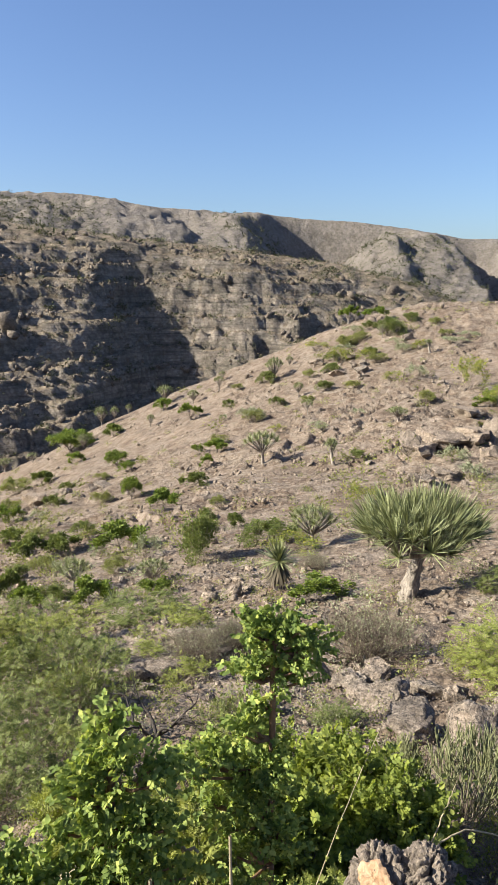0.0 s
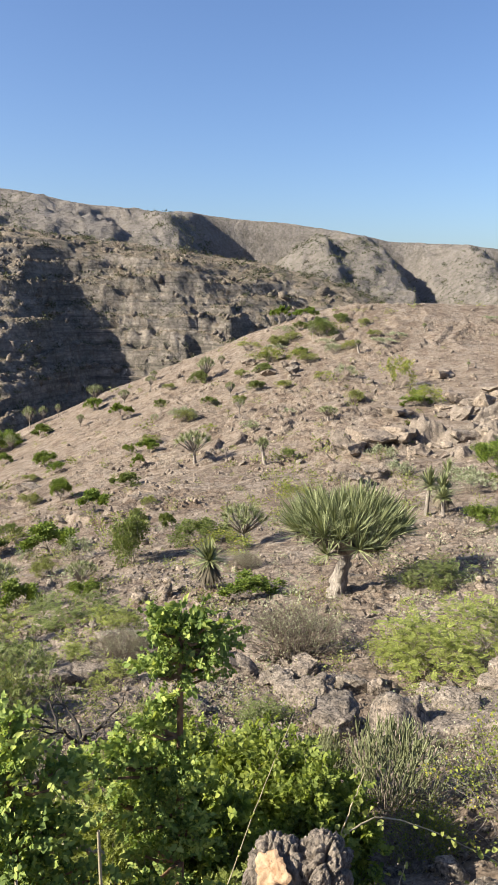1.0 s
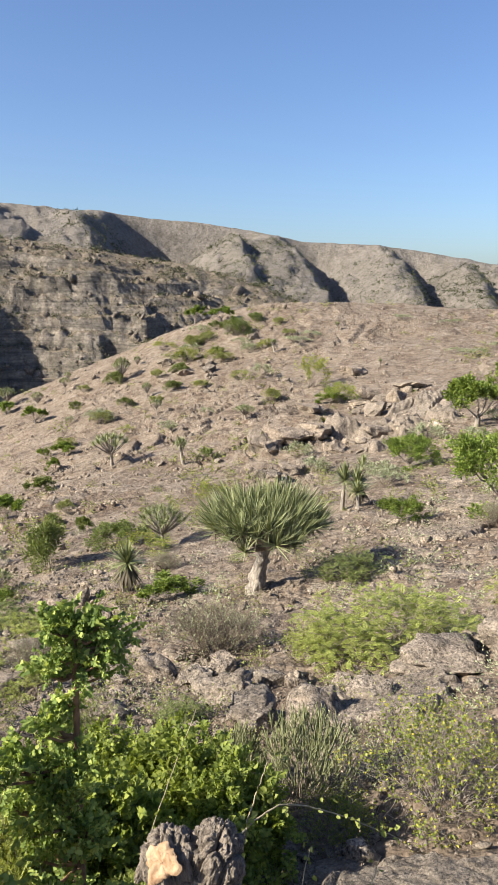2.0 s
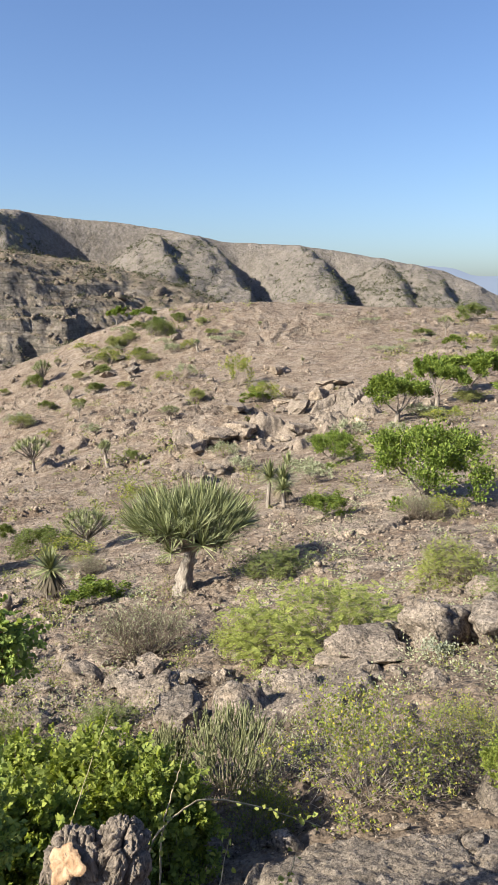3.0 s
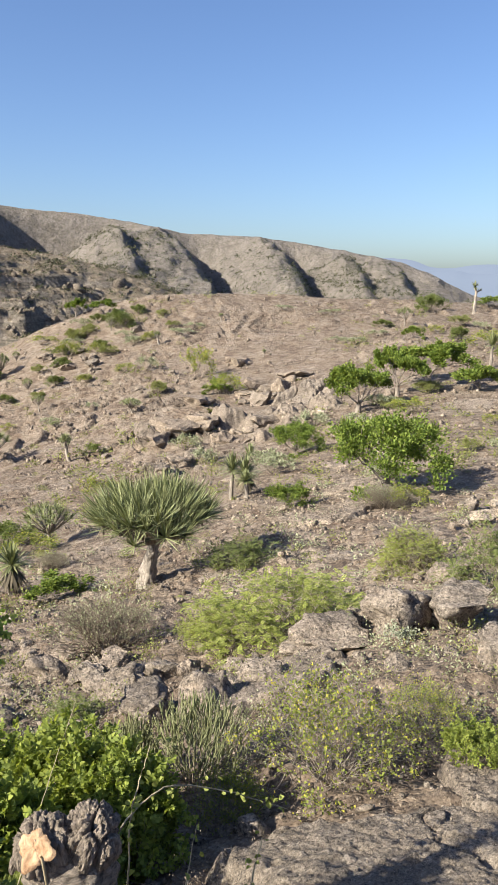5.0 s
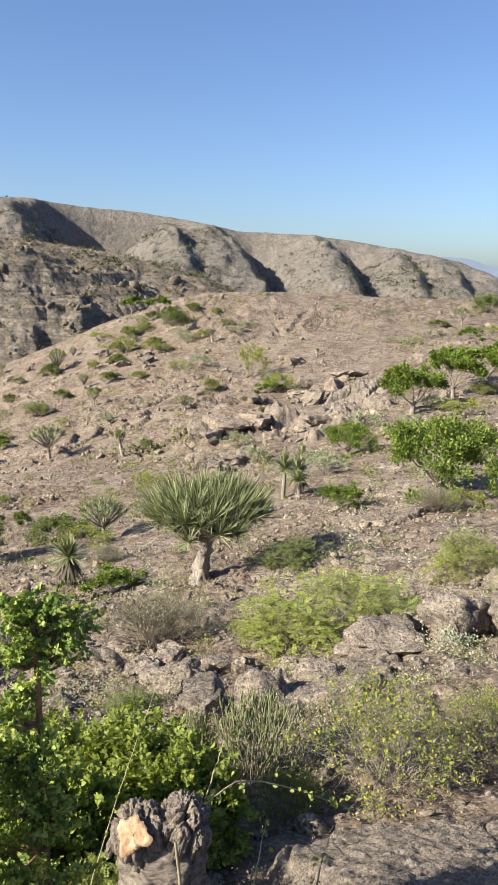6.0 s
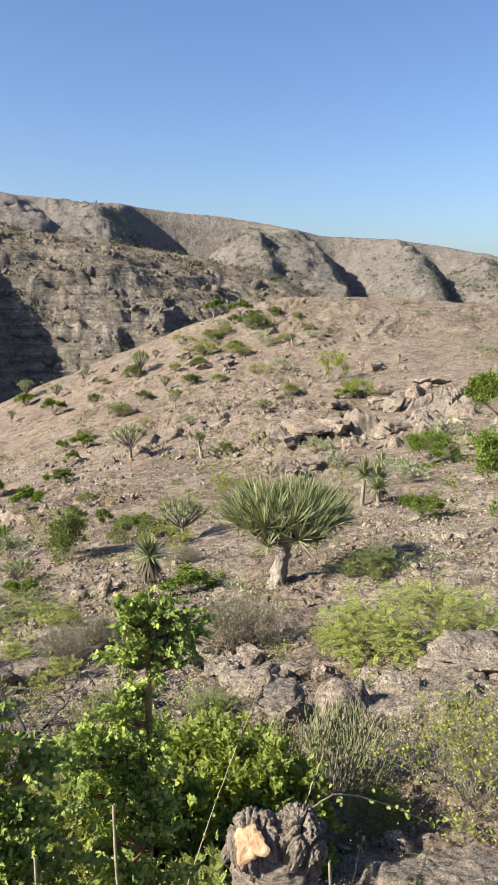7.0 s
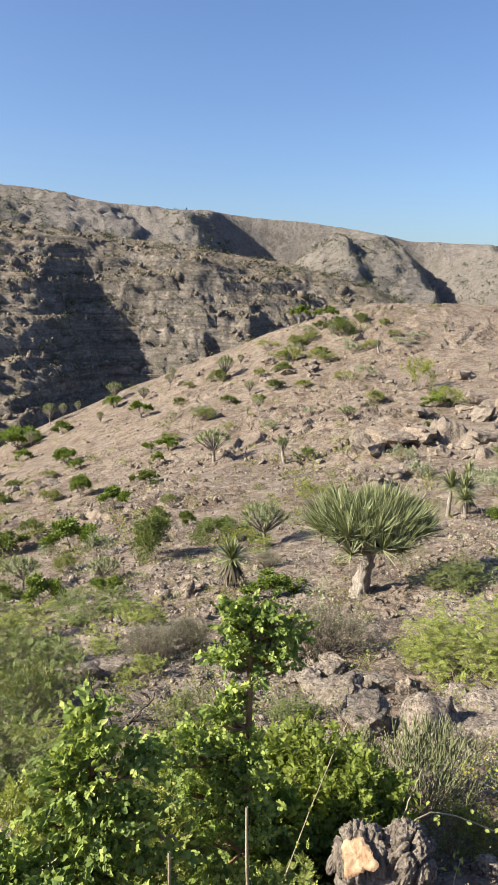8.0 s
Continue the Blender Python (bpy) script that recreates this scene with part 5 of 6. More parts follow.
crinkled_tree("sapling", -0.33, 1.58, [
    (-0.335, 1.58, 0.47, 0.02, 0.04, 3), (-0.33, 1.57, 0.40, 0.05, 0.05, 6), (-0.22, 1.58, 0.35, 0.05, 0.02, 4), (-0.40, 1.56, 0.32, 0.07, 0.05, 6),
    (-0.33, 1.55, 0.24, 0.13, 0.06, 14), (-0.30, 1.54, 0.12, 0.16, 0.07, 16), (-0.33, 1.54, 0.0, 0.18, 0.08, 14),
], 0.08, "bushy young tree with crinkled dark green feathered leaves", 13)
crinkled_tree("sapling", -0.55, 1.42, [
    (-0.55, 1.42, 0.2, 0.06, 0.05, 6), (-0.48, 1.40, 0.15, 0.12, 0.06, 12), (-0.55, 1.38, 0.06, 0.16, 0.08, 14), (-0.36, 1.36, 0.10, 0.1, 0.06, 8),
], 0.085, "low bushy young tree with crinkled dark green leaves", 14)


def near_bush(make, x, y, high, wide, label, category, seed, turn=0.0):
    ob = make(np.random.default_rng(seed), wide / high)
    ob.matrix_basis = stand(x, y, high, wide, wide / high, turn)
    return tagged(ob, label, category)


fine = lambda g, w: leafy_shrub(g, MAT_FINE, MAT_TWIG, stems=16, depth=4, leaves=2100, leaf=0.06, shape="sprig", width=w, level=2, twig=0.006, spread=38, scatter=0.2, bend=0.24, lift=0.05, face_up=0.6, name="feathery_bush")
limey = lambda g, w: leafy_shrub(g, MAT_LIME, MAT_TWIG, stems=14, depth=4, leaves=2600, leaf=0.06, shape="spray", width=w, level=2, twig=0.006, spread=44, scatter=0.2, bend=0.26, lift=0.03, name="feathery_bush")
near_bush(fine, 0.50, 3.35, 0.95, 0.78, "bright green bush with fine feathery leaves", "bush", 34)
near_bush(fine, 0.68, 3.05, 0.8, 0.6, "bright green bush with fine feathery leaves", "bush", 56)
near_bush(fine, 0.12, 2.75, 0.92, 0.55, "bright green bush with fine feathery leaves", "bush", 35)
near_bush(fine, 0.42, 3.95, 0.8, 0.6, "bright green bush with fine feathery leaves", "bush", 48)
near_bush(limey, -0.16, 2.3, 0.85, 0.5, "pale green bush with fine feathery leaves", "bush", 36)
near_bush(limey, 0.24, 2.15, 0.5, 0.4, "pale green bush with fine feathery leaves", "bush", 37)
near_bush(limey, -0.24, 2.62, 0.8, 0.6, "pale green bush with fine feathery leaves", "bush", 52)
near_bush(limey, -0.5, 2.35, 0.75, 0.55, "pale green bush with fine feathery leaves", "bush", 53)
near_bush(fine, -0.1, 3.3, 0.7, 0.6, "bright green bush with fine feathery leaves", "bush", 54)
near_bush(limey, -0.72, 2.9, 0.8, 0.8, "pale green bush with fine feathery leaves", "bush", 38)
near_bush(fine, 0.05, 4.3, 0.8, 0.8, "bright green bush with fine feathery leaves", "bush", 39)
near_bush(fine, 2.66, 2.95, 0.34, 0.40, "small bright green feathery bush beside bare rock", "bush", 40)
sparse = lambda g, w: leafy_shrub(g, MAT_YELLOW, MAT_GREY_BARK, stems=46, depth=3, leaves=4200, leaf=0.024, shape="round", width=w, level=1, twig=0.0055, spread=38, bend=0.28, scatter=0.5, name="yellowing_shrub")
near_bush(sparse, 1.98, 3.35, 0.72, 1.2, "sparse twiggy shrub with small yellowing leaves", "shrub", 41)
near_bush(sparse, 2.75, 3.55, 0.42, 0.8, "sparse twiggy shrub with small yellowing leaves", "shrub", 42)
near_bush(sparse, 1.35, 3.35, 0.4, 0.5, "sparse twiggy shrub with small yellowing leaves", "shrub", 43)


def pencil_bush(rng, w, name="pencil_bush"):
    """A succulent cushion of bare forked pencil stems."""
    root = new(name)
    paths = []
    for k in range(46):
        a, out = k * 2.4, 0.75 * math.sqrt((k + 0.5) / 46)
        s = np.array([math.cos(a) * out * 0.25, math.sin(a) * out * 0.25, -0.05])
        paths += grow(rng, s, (math.cos(a) * out * 2.0, math.sin(a) * out * 2.0, 0.85), 0.40, 0.009, 3, 27, (2, 3), 0.16, 0.14, 0.72)
    top = max(p[:, 2].max() for p, _, _ in paths)
    half = np.percentile(np.concatenate([np.hypot(p[:, 0], p[:, 1]) for p, _, _ in paths]), 97)
    k = np.array([0.5 * w / half, 0.5 * w / half, 1 / top])
    old = [(p * k, np.maximum(r * 0.8, 0.005)) for p, r, lv in paths if lv == 0]
    young = [(p * k, np.maximum(r * 0.8, 0.0042)) for p, r, lv in paths if lv > 0]
    part("old_growth", tube_mesh("old_growth", old, MAT_TWIG, 5), root)
    part("young_growth", tube_mesh("young_growth", young, MAT_PENCIL, 5), root)
    return root


near_bush(pencil_bush, 1.36, 4.0, 0.62, 0.66, "grey-green leafless pencil-stemmed succulent bush", "succulent", 44)
near_bush(pencil_bush, 0.98, 4.25, 0.5, 0.4, "grey-green leafless pencil-stemmed succulent bush", "succulent", 45)
near_bush(lambda g, w: leafy_shrub(g, MAT_PALE_LEAF, MAT_TWIG, stems=9, depth=2, leaves=420, leaf=0.14, shape="round", width=w, name="pale_plant"), 3.85, 5.55, 0.17, 0.44, "low whitish felted plant in front of boulders", "plant", 47)


def dead_branch(x, y, high, wide):
    rng = np.random.default_rng(61)
    root = new("dead_bush")
    paths = []
    for k in range(5):
        a = k / 5 * 6.28 + 0.5
        paths += grow(rng, (0, 0, -0.05), (math.cos(a), math.sin(a) * 0.6, 0.75), 0.42, 0.028, 4, 30, (1, 3), 0.22, 0.0, 0.74)
    top = max(p[:, 2].max() for p, _, _ in paths)
    half = np.percentile(np.concatenate([np.abs(p[:, 0]) for p, _, _ in paths]), 97)
    k = np.array([0.5 * wide / half, 0.5 * wide / half, high / top])
    part("branchwork", tube_mesh("branchwork", [(p * k, r * 0.75) for p, r, _ in paths], MAT_CHARRED, 5), root)
    root.matrix_basis = Matrix.Translation((x, y, ground_z(x, y)))
    return tagged(root, "dead blackened leafless bush with crooked branches", "dead bush")


dead_branch(-0.88, 6.2, 0.5, 1.3)


def stump():
    """A gnarled stump: wrinkled bark below, two lobes on top, a pale sawn face on one of them."""
    root = new("tree_stump")
    top = Vector((0.297, 1.235, 0.448))
    root.matrix_basis = Matrix.Translation(top) @ Matrix.Rotation(radians(-13.0), 4, "Z")
    foot = ground_z(top.x, top.y) - top.z - 0.04
    n, m = 110, 90
    zz, aa = np.meshgrid(np.linspace(foot, -0.075, n), np.arange(m) / m * 2 * np.pi, indexing="ij")
    u = (zz - foot) / (-0.075 - foot)
    wrinkle = vnoise(aa * 2.2 + zz * 6, zz * 60 + np.sin(aa * 2) * 1.2, 61) * 0.6 + vnoise(aa * 6, zz * 130, 62) * 0.35
    lump = vnoise(np.cos(aa) * 1.6 + 9, np.sin(aa) * 1.6 + zz * 7, 63)
    rad = (0.125 - 0.035 * u) * (1 + 0.17 * wrinkle + 0.10 * lump) * np.where(u > 0.93, 1 - 6.0 * np.clip(u - 0.93, 0, 1) ** 1.2, 1)
    co = np.stack([rad * np.cos(aa) + 0.004, rad * np.sin(aa) * 0.92 + 0.02, zz], -1).reshape(-1, 3)
    co = np.vstack([co, [[0.0, 0.02, -0.06]]])
    i, j = np.meshgrid(np.arange(n - 1), np.arange(m), indexing="ij")
    j1 = (j + 1) % m
    quads = np.stack([i * m + j, i * m + j1, (i + 1) * m + j1, (i + 1) * m + j], -1).reshape(-1, 4)
    k = np.arange(m)
    cap = np.stack([(n - 1) * m + k, (n - 1) * m + (k + 1) % m, np.full(m, n * m)], 1)
    part("trunk", raw_mesh("trunk", co, [quads, cap], MAT_STUMP_BODY, True), root, "grey trunk with wrinkled bark")

    def lobe(name, centre, size, folds, depth, tilt, seed):
        bm = bmesh.new()
        bmesh.ops.create_icosphere(bm, subdivisions=6, radius=1.0)
        for v in bm.verts:
            p = v.co.copy()
            a = math.atan2(p.y, p.x)
            ridge = abs(math.sin(folds * (a + 0.5 * p.z) + seed + 1.5 * noise.noise(p * 1.4)))
            cleft = max(0.0, 0.2 - abs(noise.noise(Vector((p.x * 1.8 + seed, p.y * 1.8, p.z * 0.5))))) / 0.2
            w = 1 - depth * (1 - ridge) ** 3 - 0.2 * cleft + 0.07 * noise.fractal(p * 1.8 + Vector((seed, 0, 0)), 0.8, 2, 4) - 0.16 * abs(noise.noise(Vector((p.x * 6 + seed, p.y * 6, p.z * 1.3)))) - 0.10 * abs(noise.noise(Vector((p.x * 15, p.y * 15 + seed, p.z * 3.0)))) + 0.05 * noise.noise(Vector((p.x * 34, p.y * 34, p.z * 9))) + 0.02 * noise.noise(p * 40)
            v.co = Vector((p.x * size[0], p.y * size[1], p.z * size[2])) * w
        me = bpy.data.meshes.new(name)
        bm.to_mesh(me)
        bm.free()
        me.polygons.foreach_set("use_smooth", np.ones(len(me.polygons), bool))
        me.materials.append(MAT_STUMP)
        ob = part(name, me, root)
        ob.matrix_basis = Matrix.Translation(centre) @ Matrix.Rotation(tilt, 4, "Y")
        return ob

    sawn = lobe("sawn_lobe", (-0.042, 0.0, -0.07), (0.066, 0.064, 0.072), 2.0, 0.16, -0.2, 3.0)
    lobe("folded_lobe", (0.043, 0.014, -0.066), (0.066, 0.07, 0.07), 3.0, 0.3, 0.3, 7.0)
    lobe("bark_flap", (-0.094, 0.0, -0.085), (0.012, 0.026, 0.04), 2.0, 0.3, 0.5, 11.0)
    # The sawn face, slightly rough and split, turned to the lookout.
    rings, m = 9, 40
    co, faces = [(0.0, 0.0, 0.004)], []
    for i in range(1, rings + 1):
        f = i / rings
        for j in range(m):
            a = j / m * 6.2832
            edge = 0.035 * (1 + 0.13 * math.cos(4 * a + 0.6) + 0.12 * math.sin(3 * a + 1) + 0.07 * math.sin(7 * a + 2) + 0.05 * math.sin(13 * a))
            z = 0.003 * noise.fractal(Vector((math.cos(a) * f * 2.2, math.sin(a) * f * 2.2, 0.3)), 0.7, 2, 4) - 0.006 * max(0, f - 0.85) * 6
            co.append((edge * f * math.cos(a), edge * f * math.sin(a) * 0.95, z))
    tri = np.array([(0, 1 + j, 1 + (j + 1) % m) for j in range(m)])
    quad = np.array([(1 + (i - 1) * m + j, 1 + i * m + j, 1 + i * m + (j + 1) % m, 1 + (i - 1) * m + (j + 1) % m) for i in range(1, rings) for j in range(m)])
    face = part("sawn_face", raw_mesh("sawn_face", np.array(co), [tri, quad], MAT_SAWN, True), sawn, "pale orange sawn wood face")
    way = Vector((-0.3, -0.72, 0.62)).normalized()
    face.matrix_basis = sawn.matrix_basis.inverted() @ Matrix.Translation((-0.054, -0.052, -0.03)) @ way.to_track_quat("Z", "Y").to_matrix().to_4x4()
    return tagged(root, "gnarled grey tree stump with a pale sawn face", "tree stump")


stump()


def leafy_twig(points, radius, leaves, name, label, mat, size=0.026, seed=1):
    rng = np.random.default_rng(seed)
    pts = np.array(points, float)
    t = np.linspace(0, len(pts) - 1, 6 * len(pts))
    fine_pts = np.stack([np.interp(t, np.arange(len(pts)), pts[:, c]) for c in range(3)], 1)
    kernel = np.ones(5) / 5
    for c in range(3):
        fine_pts[2:-2, c] = np.convolve(fine_pts[:, c], kernel, "valid")
    fine_pts[1:-1] += rng.normal(0, radius * 0.4, fine_pts[1:-1].shape)
    root = new(name)
    root.matrix_basis = Matrix.Translation(pts[0])
    fine_pts = fine_pts - pts[0]
    part("twig", tube_mesh("twig", [(fine_pts, np.linspace(radius, radius * 0.3, len(fine_pts)))], MAT_PALE_TWIG, 6), root)
    if leaves:
        places = fine_pts[rng.integers(2, len(fine_pts), leaves)] + rng.normal(0, 0.02, (leaves, 3))
        ways = rng.normal(0, 1, (leaves, 3)) + [0, 0, 0.4]
        one = raw_mesh("leaf", np.array(ROUND), np.array(ROUND_F), mat)
        for place, axes in zip(places, frames_along(ways, rng, size * rng.uniform(0.6, 1.2, leaves), 0.5)):
            part("leaf", one, root).matrix_basis = Matrix.Translation(place) @ Matrix(axes.T.tolist()).to_4x4()
    return tagged(root, label, "twig", "loose twigs by the lookout")


TWIG_LABEL = "pale bent twig with a few small green leaves"
leafy_twig([(0.36, 1.95, -0.82), (0.45, 1.96, -0.4), (0.54, 1.97, -0.18), (0.71, 2.06, -0.16), (0.97, 2.12, -0.32), (1.18, 2.16, -0.47)], 0.0048, 40, "bent_twig", TWIG_LABEL, MAT_LIME, seed=3)
leafy_twig([(0.52, 1.98, -0.84), (0.55, 1.98, -0.2), (0.60, 2.0, -0.06), (0.63, 2.0, 0.03)], 0.004, 22, "bent_twig", TWIG_LABEL, MAT_LIME, seed=4)
leafy_twig([(0.62, 1.9, -0.82), (0.72, 1.95, -0.5), (0.78, 2.0, -0.3)], 0.004, 16, "bent_twig", TWIG_LABEL, MAT_LIME, seed=5)
leafy_twig([(0.22, 2.0, -0.88), (0.16, 2.0, -0.5), (0.30, 2.05, -0.1), (0.42, 2.1, 0.18)], 0.003, 14, "bent_twig", TWIG_LABEL, MAT_LIME, seed=6)
leafy_twig([(0.95, 2.0, -0.86), (0.98, 2.02, -0.6), (1.05, 2.05, -0.42)], 0.005, 18, "bent_twig", TWIG_LABEL, MAT_LIME, seed=7)
leafy_twig([(-0.52, 1.72, -0.05), (-0.23, 1.70, 0.09), (-0.13, 1.65, 0.09)], 0.013, 0, "broken_stick", "thick broken brown stick caught in the bushes", MAT_LIME, seed=8)
for k, (sx, sy, sz) in enumerate([(-0.021, 0.712, 0.913), (-0.11, 0.708, 0.86), (0.222, 0.654, 0.853)]):
    foot_z = ground_z(sx, sy)
    leafy_twig([(sx + 0.03, sy + 0.02, foot_z - 0.02), (sx + 0.01, sy + 0.01, (foot_z + sz) / 2), (sx, sy, sz)], 0.006, 0, "dry_stalk", "dry straw-coloured plant stalk close to the lookout", MAT_LIME, seed=20 + k)


def rock_slab(x, y, wide, deep, high, turn, seed, mat=None):
    """Bedrock that comes out of the slope: a worn, cracked sheet that dips under the soil at its rim."""
    n = 150 if y < 4 else 80
    u, v = np.meshgrid(np.linspace(-1, 1, n), np.linspace(-1, 1, n), indexing="ij")
    c, s = math.cos(turn), math.sin(turn)
    gx, gy = x + (u * wide * c - v * deep * s) / 2, y + (u * wide * s + v * deep * c) / 2
    rim = np.hypot(u, v) + 0.16 * fbm(gx * 2.2, gy * 2.2, 3, seed)
    body = smooth01(1.0, 0.72, rim)
    beds = 4.0 * (0.8 * u + 0.5 * v) + 1.3 * fbm(gx * 1.6, gy * 1.6, 3, seed + 3)
    step = beds - np.floor(beds)
    relief = 0.014 * (smooth01(0.0, 0.08, step) - step) + 0.012 * fbm(gx * 3, gy * 3, 2, seed + 5, 0.6) + 0.009 * fbm(gx * 16, gy * 16, 4, seed + 6, 0.8) - 0.035 * smooth01(0.10, 0.0, np.abs(fbm(gx * 1.3, gy * 1.3, 3, seed + 8)))
    z = land(gx.ravel(), gy.ravel(), False)[0].reshape(n, n) + body * (high + relief) - (1 - body) * 0.22
    co = np.stack([gx - x, gy - y, z - ground_z(x, y)], -1).reshape(-1, 3)
    i, j = np.meshgrid(np.arange(n - 1), np.arange(n - 1), indexing="ij")
    quads = np.stack([i * n + j, (i + 1) * n + j, (i + 1) * n + j + 1, i * n + j + 1], -1).reshape(-1, 4)
    ob = new("rock_slab", raw_mesh("rock_slab", co, quads, mat or MAT_ROCK, True))
    ob.location = (x, y, ground_z(x, y))
    return tagged(ob, "broad grey bedrock slab with lichen and cracks", "rock", "grey boulders")


rock_slab(1.75, 2.25, 1.9, 1.3, 0.10, -0.5, 91, MAT_SLAB)
rock_slab(2.75, 2.6, 1.3, 1.2, 0.12, 0.7, 95, MAT_SLAB)
rock_slab(2.45, 5.6, 2.0, 1.3, 0.14, 0.2, 99)
rock_slab(4.6, 12.4, 2.4, 1.3, 0.1, 0.2, 103)
rock_slab(-1.5, 9.6, 2.2, 1.8, 0.16, 0.3, 111)
for k, (sx, sy, sw, sd) in enumerate([(8.6, 16.2, 3.6, 2.0), (11.5, 19.5, 5.0, 2.4), (14.5, 25.5, 6.0, 3.0), (17.5, 29.0, 6.5, 3.5), (24.0, 32.0, 7.0, 4.0), (10.5, 27.5, 4.5, 2.4)]):
    rock_slab(sx, sy, sw, sd, 0.10, 0.55, 120 + 4 * k, MAT_TAN_ROCK)



def outcrop(x, y, wide, deep, high, turn, seed, cell=0.9, mat=None):
    """A jointed rock face that stands out of the slope: tilted blocks of uneven height with open cracks between them."""
    n, m = 170, 110
    rng = np.random.default_rng(seed)
    u, v = np.meshgrid(np.linspace(-1, 1, n), np.linspace(-1, 1, m), indexing="ij")
    lx, ly = u * wide / 2, v * deep / 2
    c, s = math.cos(turn), math.sin(turn)
    gx, gy = x + lx * c - ly * s, y + lx * s + ly * c
    wx, wy = lx + 0.25 * cell * fbm(gx / cell, gy / cell, 3, seed), ly + 0.25 * cell * fbm(gx / cell + 40, gy / cell, 3, seed + 1)
    count = int(wide * deep / cell**2)
    px, py = rng.uniform(-wide / 2, wide / 2, count), rng.uniform(-deep / 2, deep / 2, count)
    d = np.hypot((wx[..., None] - px) * 0.75, wy[..., None] - py)
    order = np.argsort(d, -1)[..., :2]
    d1, d2 = np.take_along_axis(d, order, -1)[..., 0], np.take_along_axis(d, order, -1)[..., 1]
    k = order[..., 0]
    lift, tx, ty = rng.uniform(-0.4, 0.35, count), rng.normal(0, 0.13, count), rng.normal(0.04, 0.13, count)
    block = lift[k] * min(cell, 1.1) + tx[k] * (wx - px[k]) + ty[k] * (wy - py[k])
    seam = (d2 - d1) / cell
    crack = smooth01(0.12, 0.0, seam) * 0.3 * min(cell, 1.2) + smooth01(0.6, 0.0, seam) ** 2 * 0.32 * min(cell, 1.2)
    body = smooth01(1.0, 0.62, np.hypot(u, np.clip(v, 0, 1)) + 0.14 * fbm(gx / 1.4, gy / 1.4, 3, seed + 2)) * smooth01(-1.0, -0.45, v + 0.22 * fbm(gx / 1.1, gy / 1.1, 3, seed + 4))
    grit = 0.06 * cell * fbm(gx / (0.35 * cell), gy / (0.35 * cell), 4, seed + 5, 0.7)
    z = land(gx.ravel(), gy.ravel(), False)[0].reshape(n, m) + body * (high + block + grit) - crack * smooth01(0.05, 0.3, body) - (1 - smooth01(0.0, 0.12, body)) * 0.5
    co = np.stack([gx - x, gy - y, z - ground_z(x, y)], -1).reshape(-1, 3)
    i, j = np.meshgrid(np.arange(n - 1), np.arange(m - 1), indexing="ij")
    quads = np.stack([i * m + j, (i + 1) * m + j, (i + 1) * m + j + 1, i * m + j + 1], -1).reshape(-1, 4)
    ob = new("rock_outcrop", raw_mesh("rock_outcrop", co, quads, mat or MAT_ROCK, True))
    ob.location = (x, y, ground_z(x, y))
    return tagged(ob, "jointed grey-tan rock outcrop broken into tilted blocks", "rock", "rock outcrops")


outcrop(17.0, 41.5, 9.0, 4.5, 0.8, 0.05, 201, 2.3)
outcrop(21.5, 45.0, 7.0, 4.0, 0.8, 0.25, 202, 2.2)
outcrop(12.0, 41.0, 6.5, 3.6, 0.7, -0.1, 203, 2.0)
outcrop(15.5, 36.5, 5.5, 3.0, 0.4, 0.3, 204, 1.2)
outcrop(8.5, 34.0, 5.0, 2.6, 0.4, 0.2, 205, 1.3)


# ---- broken rubble along the rock band below the great tree ----
def rubble(count, seed, spots):
    rng = np.random.default_rng(seed)
    shapes = [boulder_mesh(np.random.default_rng(seed + k), fine=3, cuts=18, rough=0.11, smooth=False) for k in range(7)]
    for k in range(count):
        cx, cy, sx, sy, size = spots[k % len(spots)]
        x, y = cx + rng.normal(0, sx), cy + rng.normal(0, sy)
        s = size * rng.lognormal(0, 0.45)
        ob = new("rubble_stone", shapes[k % 7])
        ob.matrix_basis = Matrix.Translation((x, y, ground_z(x, y) + 0.14 * s)) @ Euler((rng.normal(0, 0.25), rng.normal(0, 0.25), rng.uniform(0, 6.28))).to_matrix().to_4x4() @ Matrix.Diagonal((s * rng.uniform(0.9, 1.4), s, s * rng.uniform(0.55, 0.85), 1))
        tagged(ob, "broken grey-brown stone lying on the rock band" if s > 0.16 else "small broken stone lying on the slope", "rock", "rubble stones")


rubble(150, 400, [(1.4, 7.2, 0.7, 0.7, 0.17), (2.6, 6.2, 0.8, 0.6, 0.15), (0.6, 8.6, 0.7, 0.6, 0.15), (4.6, 5.6, 0.9, 0.7, 0.14), (1.4, 2.6, 0.6, 0.4, 0.06), (5.8, 7.2, 0.8, 0.6, 0.18), (-1.6, 9.2, 0.6, 0.6, 0.13), (0.9, 5.4, 0.6, 0.6, 0.10)])
rubble(110, 430, [(17.5, 40.0, 2.2, 2.0, 0.55), (12.0, 40.0, 2.5, 2.0, 0.5), (21.0, 50.5, 2.5, 3.0, 0.7), (9.0, 34.0, 2.0, 2.0, 0.4), (14.5, 62.0, 3.0, 4.0, 0.6), (-15.5, 55.0, 2.0, 2.0, 0.6), (9.5, 76.0, 3.0, 3.0, 0.7)])


# ---- ground cover that nobody could count ----
def ico_shape():
    bm = bmesh.new()
    bmesh.ops.create_icosphere(bm, subdivisions=1, radius=0.5)
    co = np.array([v.co for v in bm.verts])
    fs = np.array([[v.index for v in f.verts] for f in bm.faces])
    bm.free()
    return co, fs


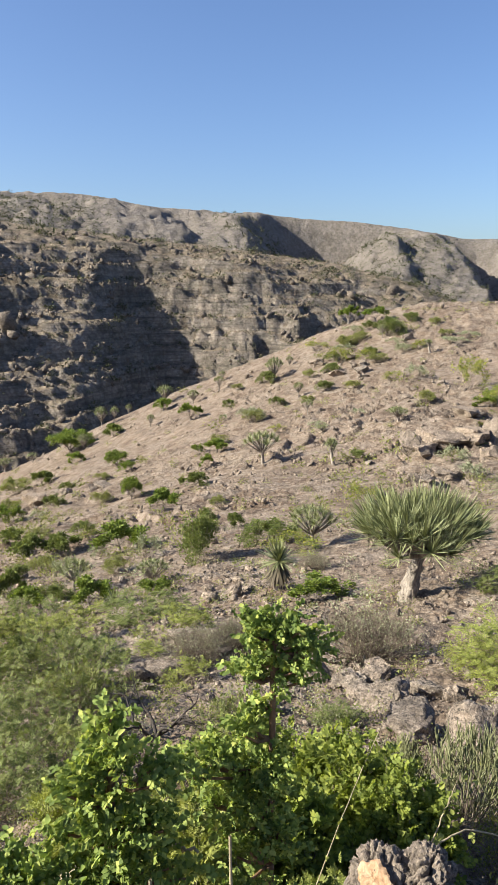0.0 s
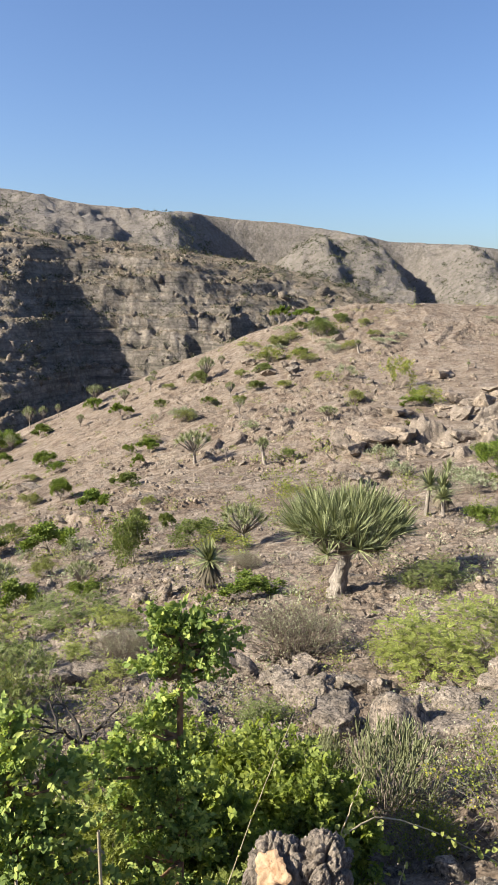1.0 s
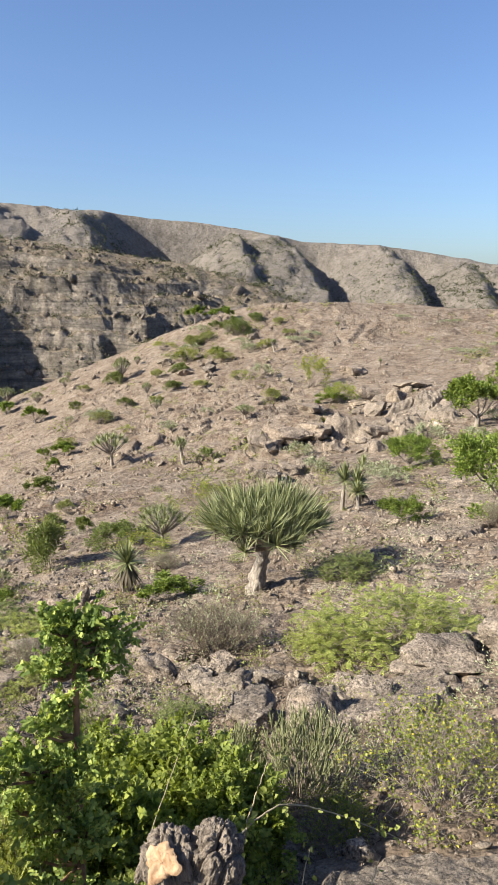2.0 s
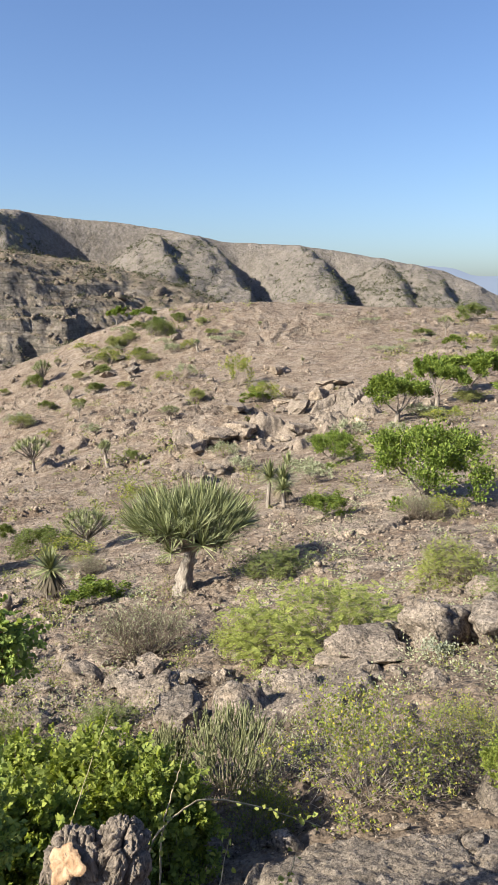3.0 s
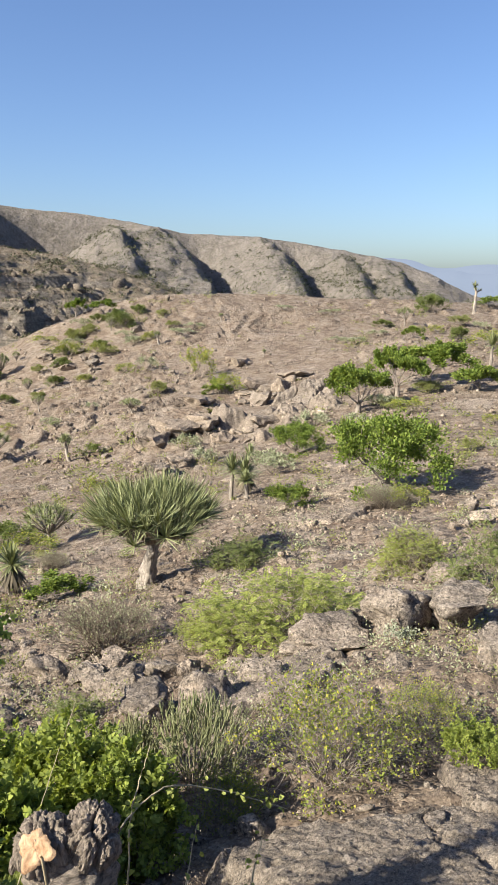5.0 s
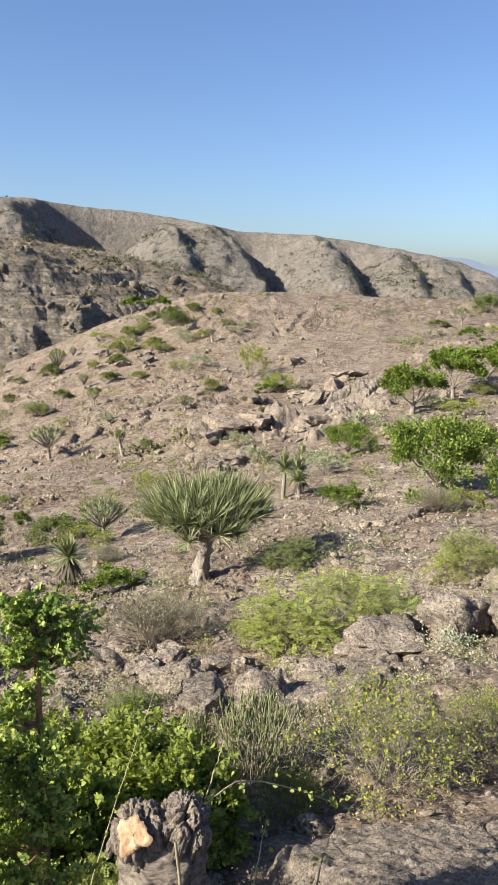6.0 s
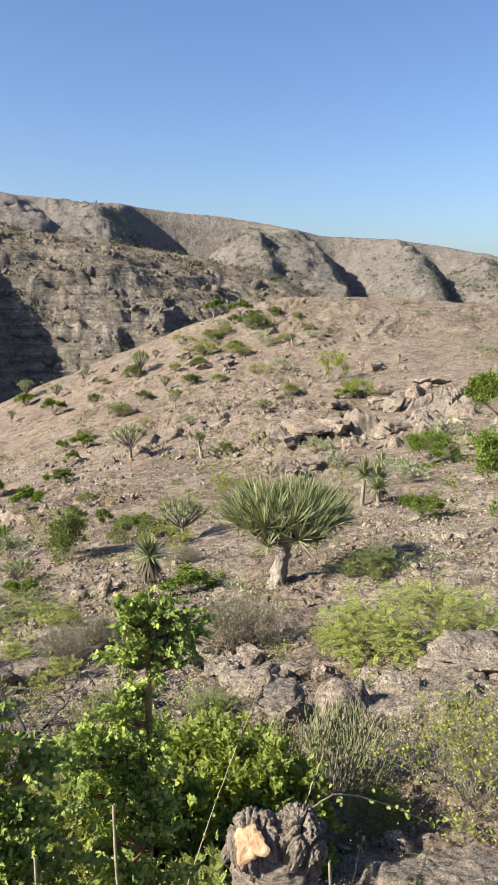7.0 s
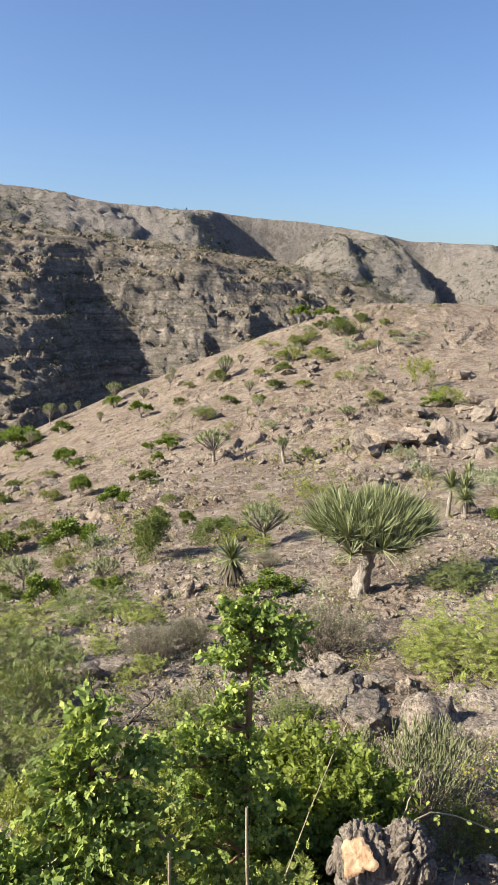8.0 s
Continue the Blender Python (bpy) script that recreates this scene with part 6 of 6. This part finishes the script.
def in_view_plan(rng, count, low, high, az_low=-26.0, az_high=50.0):
    az = np.radians(rng.uniform(az_low, az_high, count))
    r = np.exp(rng.uniform(np.log(low), np.log(high), count))
    return r * np.sin(az), r * np.cos(az), r


def loose_stones(name, label, count, low, high, size, mat, seed):
    rng = np.random.default_rng(seed)
    x, y, r = in_view_plan(rng, count, low, high)
    clump = fbm(x / 2.7, y / 2.7, 2, seed)
    keep = clump > rng.uniform(-0.9, 0.5, count)
    x, y, r = x[keep], y[keep], r[keep]
    z = land(x, y)[0]
    n = len(x)
    s = size * rng.lognormal(0, 0.55, n) * np.clip(r / 6, 0.55, 9) ** 0.62
    q = unit(rng.normal(0, 1, (n, 3)))
    u = unit(np.cross(q, rng.normal(0, 1, (n, 3))))
    v = np.cross(q, u)
    frames = np.stack([u * rng.uniform(0.8, 1.4, (n, 1)), v * rng.uniform(0.6, 1.0, (n, 1)), q * rng.uniform(0.45, 0.8, (n, 1))], 1) * s[:, None, None]
    co, fs = ico_shape()
    shape = np.einsum("kj,njc->nkc", co, frames) * rng.uniform(0.6, 1.3, (n, len(co), 1)) + np.stack([x, y, z + 0.1 * s], 1)[:, None]
    faces = (fs[None] + np.arange(n)[:, None, None] * len(co)).reshape(-1, 3)
    ob = new(name, raw_mesh(name, shape.reshape(-1, 3), faces, mat))
    return tagged(ob, label, "stones", kind="stuff")


loose_stones("loose_stones", "loose grey stones and gravel on the near slope", 11000, 1.6, 14, 0.034, MAT_ROCK, 71)
loose_stones("scattered_stones", "scattered tan stones over the hillside", 15000, 10, 96, 0.042, MAT_TAN_ROCK, 72)

loose_stones("wall_blocks", "broken grey blocks and ledge edges on the canyon wall", 9000, 165, 284, 0.3, MAT_WALL_ROCK, 73)


def low_scrub(name, label, count, low, high, size, mat, zone, seed, leaves=22, wide=1.0, leafy=1.0):
    rng = np.random.default_rng(seed)
    x, y, r = in_view_plan(rng, count, low, high)
    z, form = land(x, y)
    clump = fbm(x / (0.12 * r), y / (0.12 * r), 2, seed)
    keep = (np.maximum(form, 0) == zone) & (clump > rng.uniform(-0.9, 0.6, count))
    x, y, z, r = x[keep], y[keep], z[keep], r[keep]
    n = len(x)
    s = size * rng.lognormal(0, 0.45, n)
    off = rng.normal(0, 1, (n, leaves, 3)) * [0.36, 0.36, 0.22] + [0, 0, 0.25]
    off[:, :, 2] = np.abs(off[:, :, 2])
    places = np.stack([x, y, z], 1)[:, None] + off * s[:, None, None] * [wide, wide, 1]
    ways = off - [0, 0, 0.1] + rng.normal(0, 0.25, off.shape)
    fr = frames_along(ways.reshape(-1, 3), rng, np.minimum(np.repeat(s, leaves) * rng.uniform(0.14, 0.32, n * leaves) * leafy, np.repeat(r, leaves) * rng.uniform(0.003, 0.0055, n * leaves)), 0.4)
    ob = new(name, scattered(name, DIAMOND, DIAMOND_F, fr, places.reshape(-1, 3), mat))
    return tagged(ob, label, "scrub", kind="stuff")


low_scrub("dry_litter", "dry grass, dead stems and litter between stones", 5200, 2.0, 18, 0.075, MAT_DRY, 0, 86, 22, 1.5)
low_scrub("low_herbs", "low olive herbs between the stones", 1300, 4.0, 26, 0.15, MAT_OLIVE, 0, 87, 60, 1.3)
low_scrub("grey_herbs", "low grey-green herbs between the stones", 700, 4.0, 30, 0.16, MAT_GREYGREEN, 0, 88, 60, 1.4)
low_scrub("dry_tufts", "short dry grass tufts and dead scrub on the slope", 2200, 14, 96, 0.17, MAT_DRY, 0, 81, 40, 1.3)
low_scrub("green_tufts", "small olive scrub dotted over the hillside", 900, 24, 96, 0.36, MAT_OLIVE, 0, 82, 60)
low_scrub("wall_scrub", "dark scrub clinging to the canyon wall", 9000, 150, 318, 1.0, MAT_FAR_SCRUB, 1, 83, 26, 1.0, 1.7)
low_scrub("wall_dry_scrub", "dry scrub on the canyon wall", 6000, 150, 318, 0.8, MAT_DRY, 1, 84, 22, 1.0, 1.6)
low_scrub("range_scrub", "dark scrub on the far range", 44000, 480, 752, 1.25, MAT_FAR_SCRUB, 2, 85, 9, 1.0, 2.2)


# ---- distant ridges beyond the range, their air haze put in as glow ----
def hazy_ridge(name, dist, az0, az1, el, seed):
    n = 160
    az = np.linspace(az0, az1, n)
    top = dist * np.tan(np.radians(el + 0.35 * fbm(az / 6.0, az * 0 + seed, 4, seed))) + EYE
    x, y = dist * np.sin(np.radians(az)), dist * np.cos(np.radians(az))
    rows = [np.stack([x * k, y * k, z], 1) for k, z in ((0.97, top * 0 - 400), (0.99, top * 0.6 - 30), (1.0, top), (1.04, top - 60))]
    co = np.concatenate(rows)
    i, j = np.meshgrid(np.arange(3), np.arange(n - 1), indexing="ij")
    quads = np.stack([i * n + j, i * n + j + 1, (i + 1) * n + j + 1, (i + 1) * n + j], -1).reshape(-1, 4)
    return tagged(new(name, raw_mesh(name, co, quads, MAT_HAZE_GLOW, True)), "pale blue hazy mountains in the distance", "mountains", kind="structure")


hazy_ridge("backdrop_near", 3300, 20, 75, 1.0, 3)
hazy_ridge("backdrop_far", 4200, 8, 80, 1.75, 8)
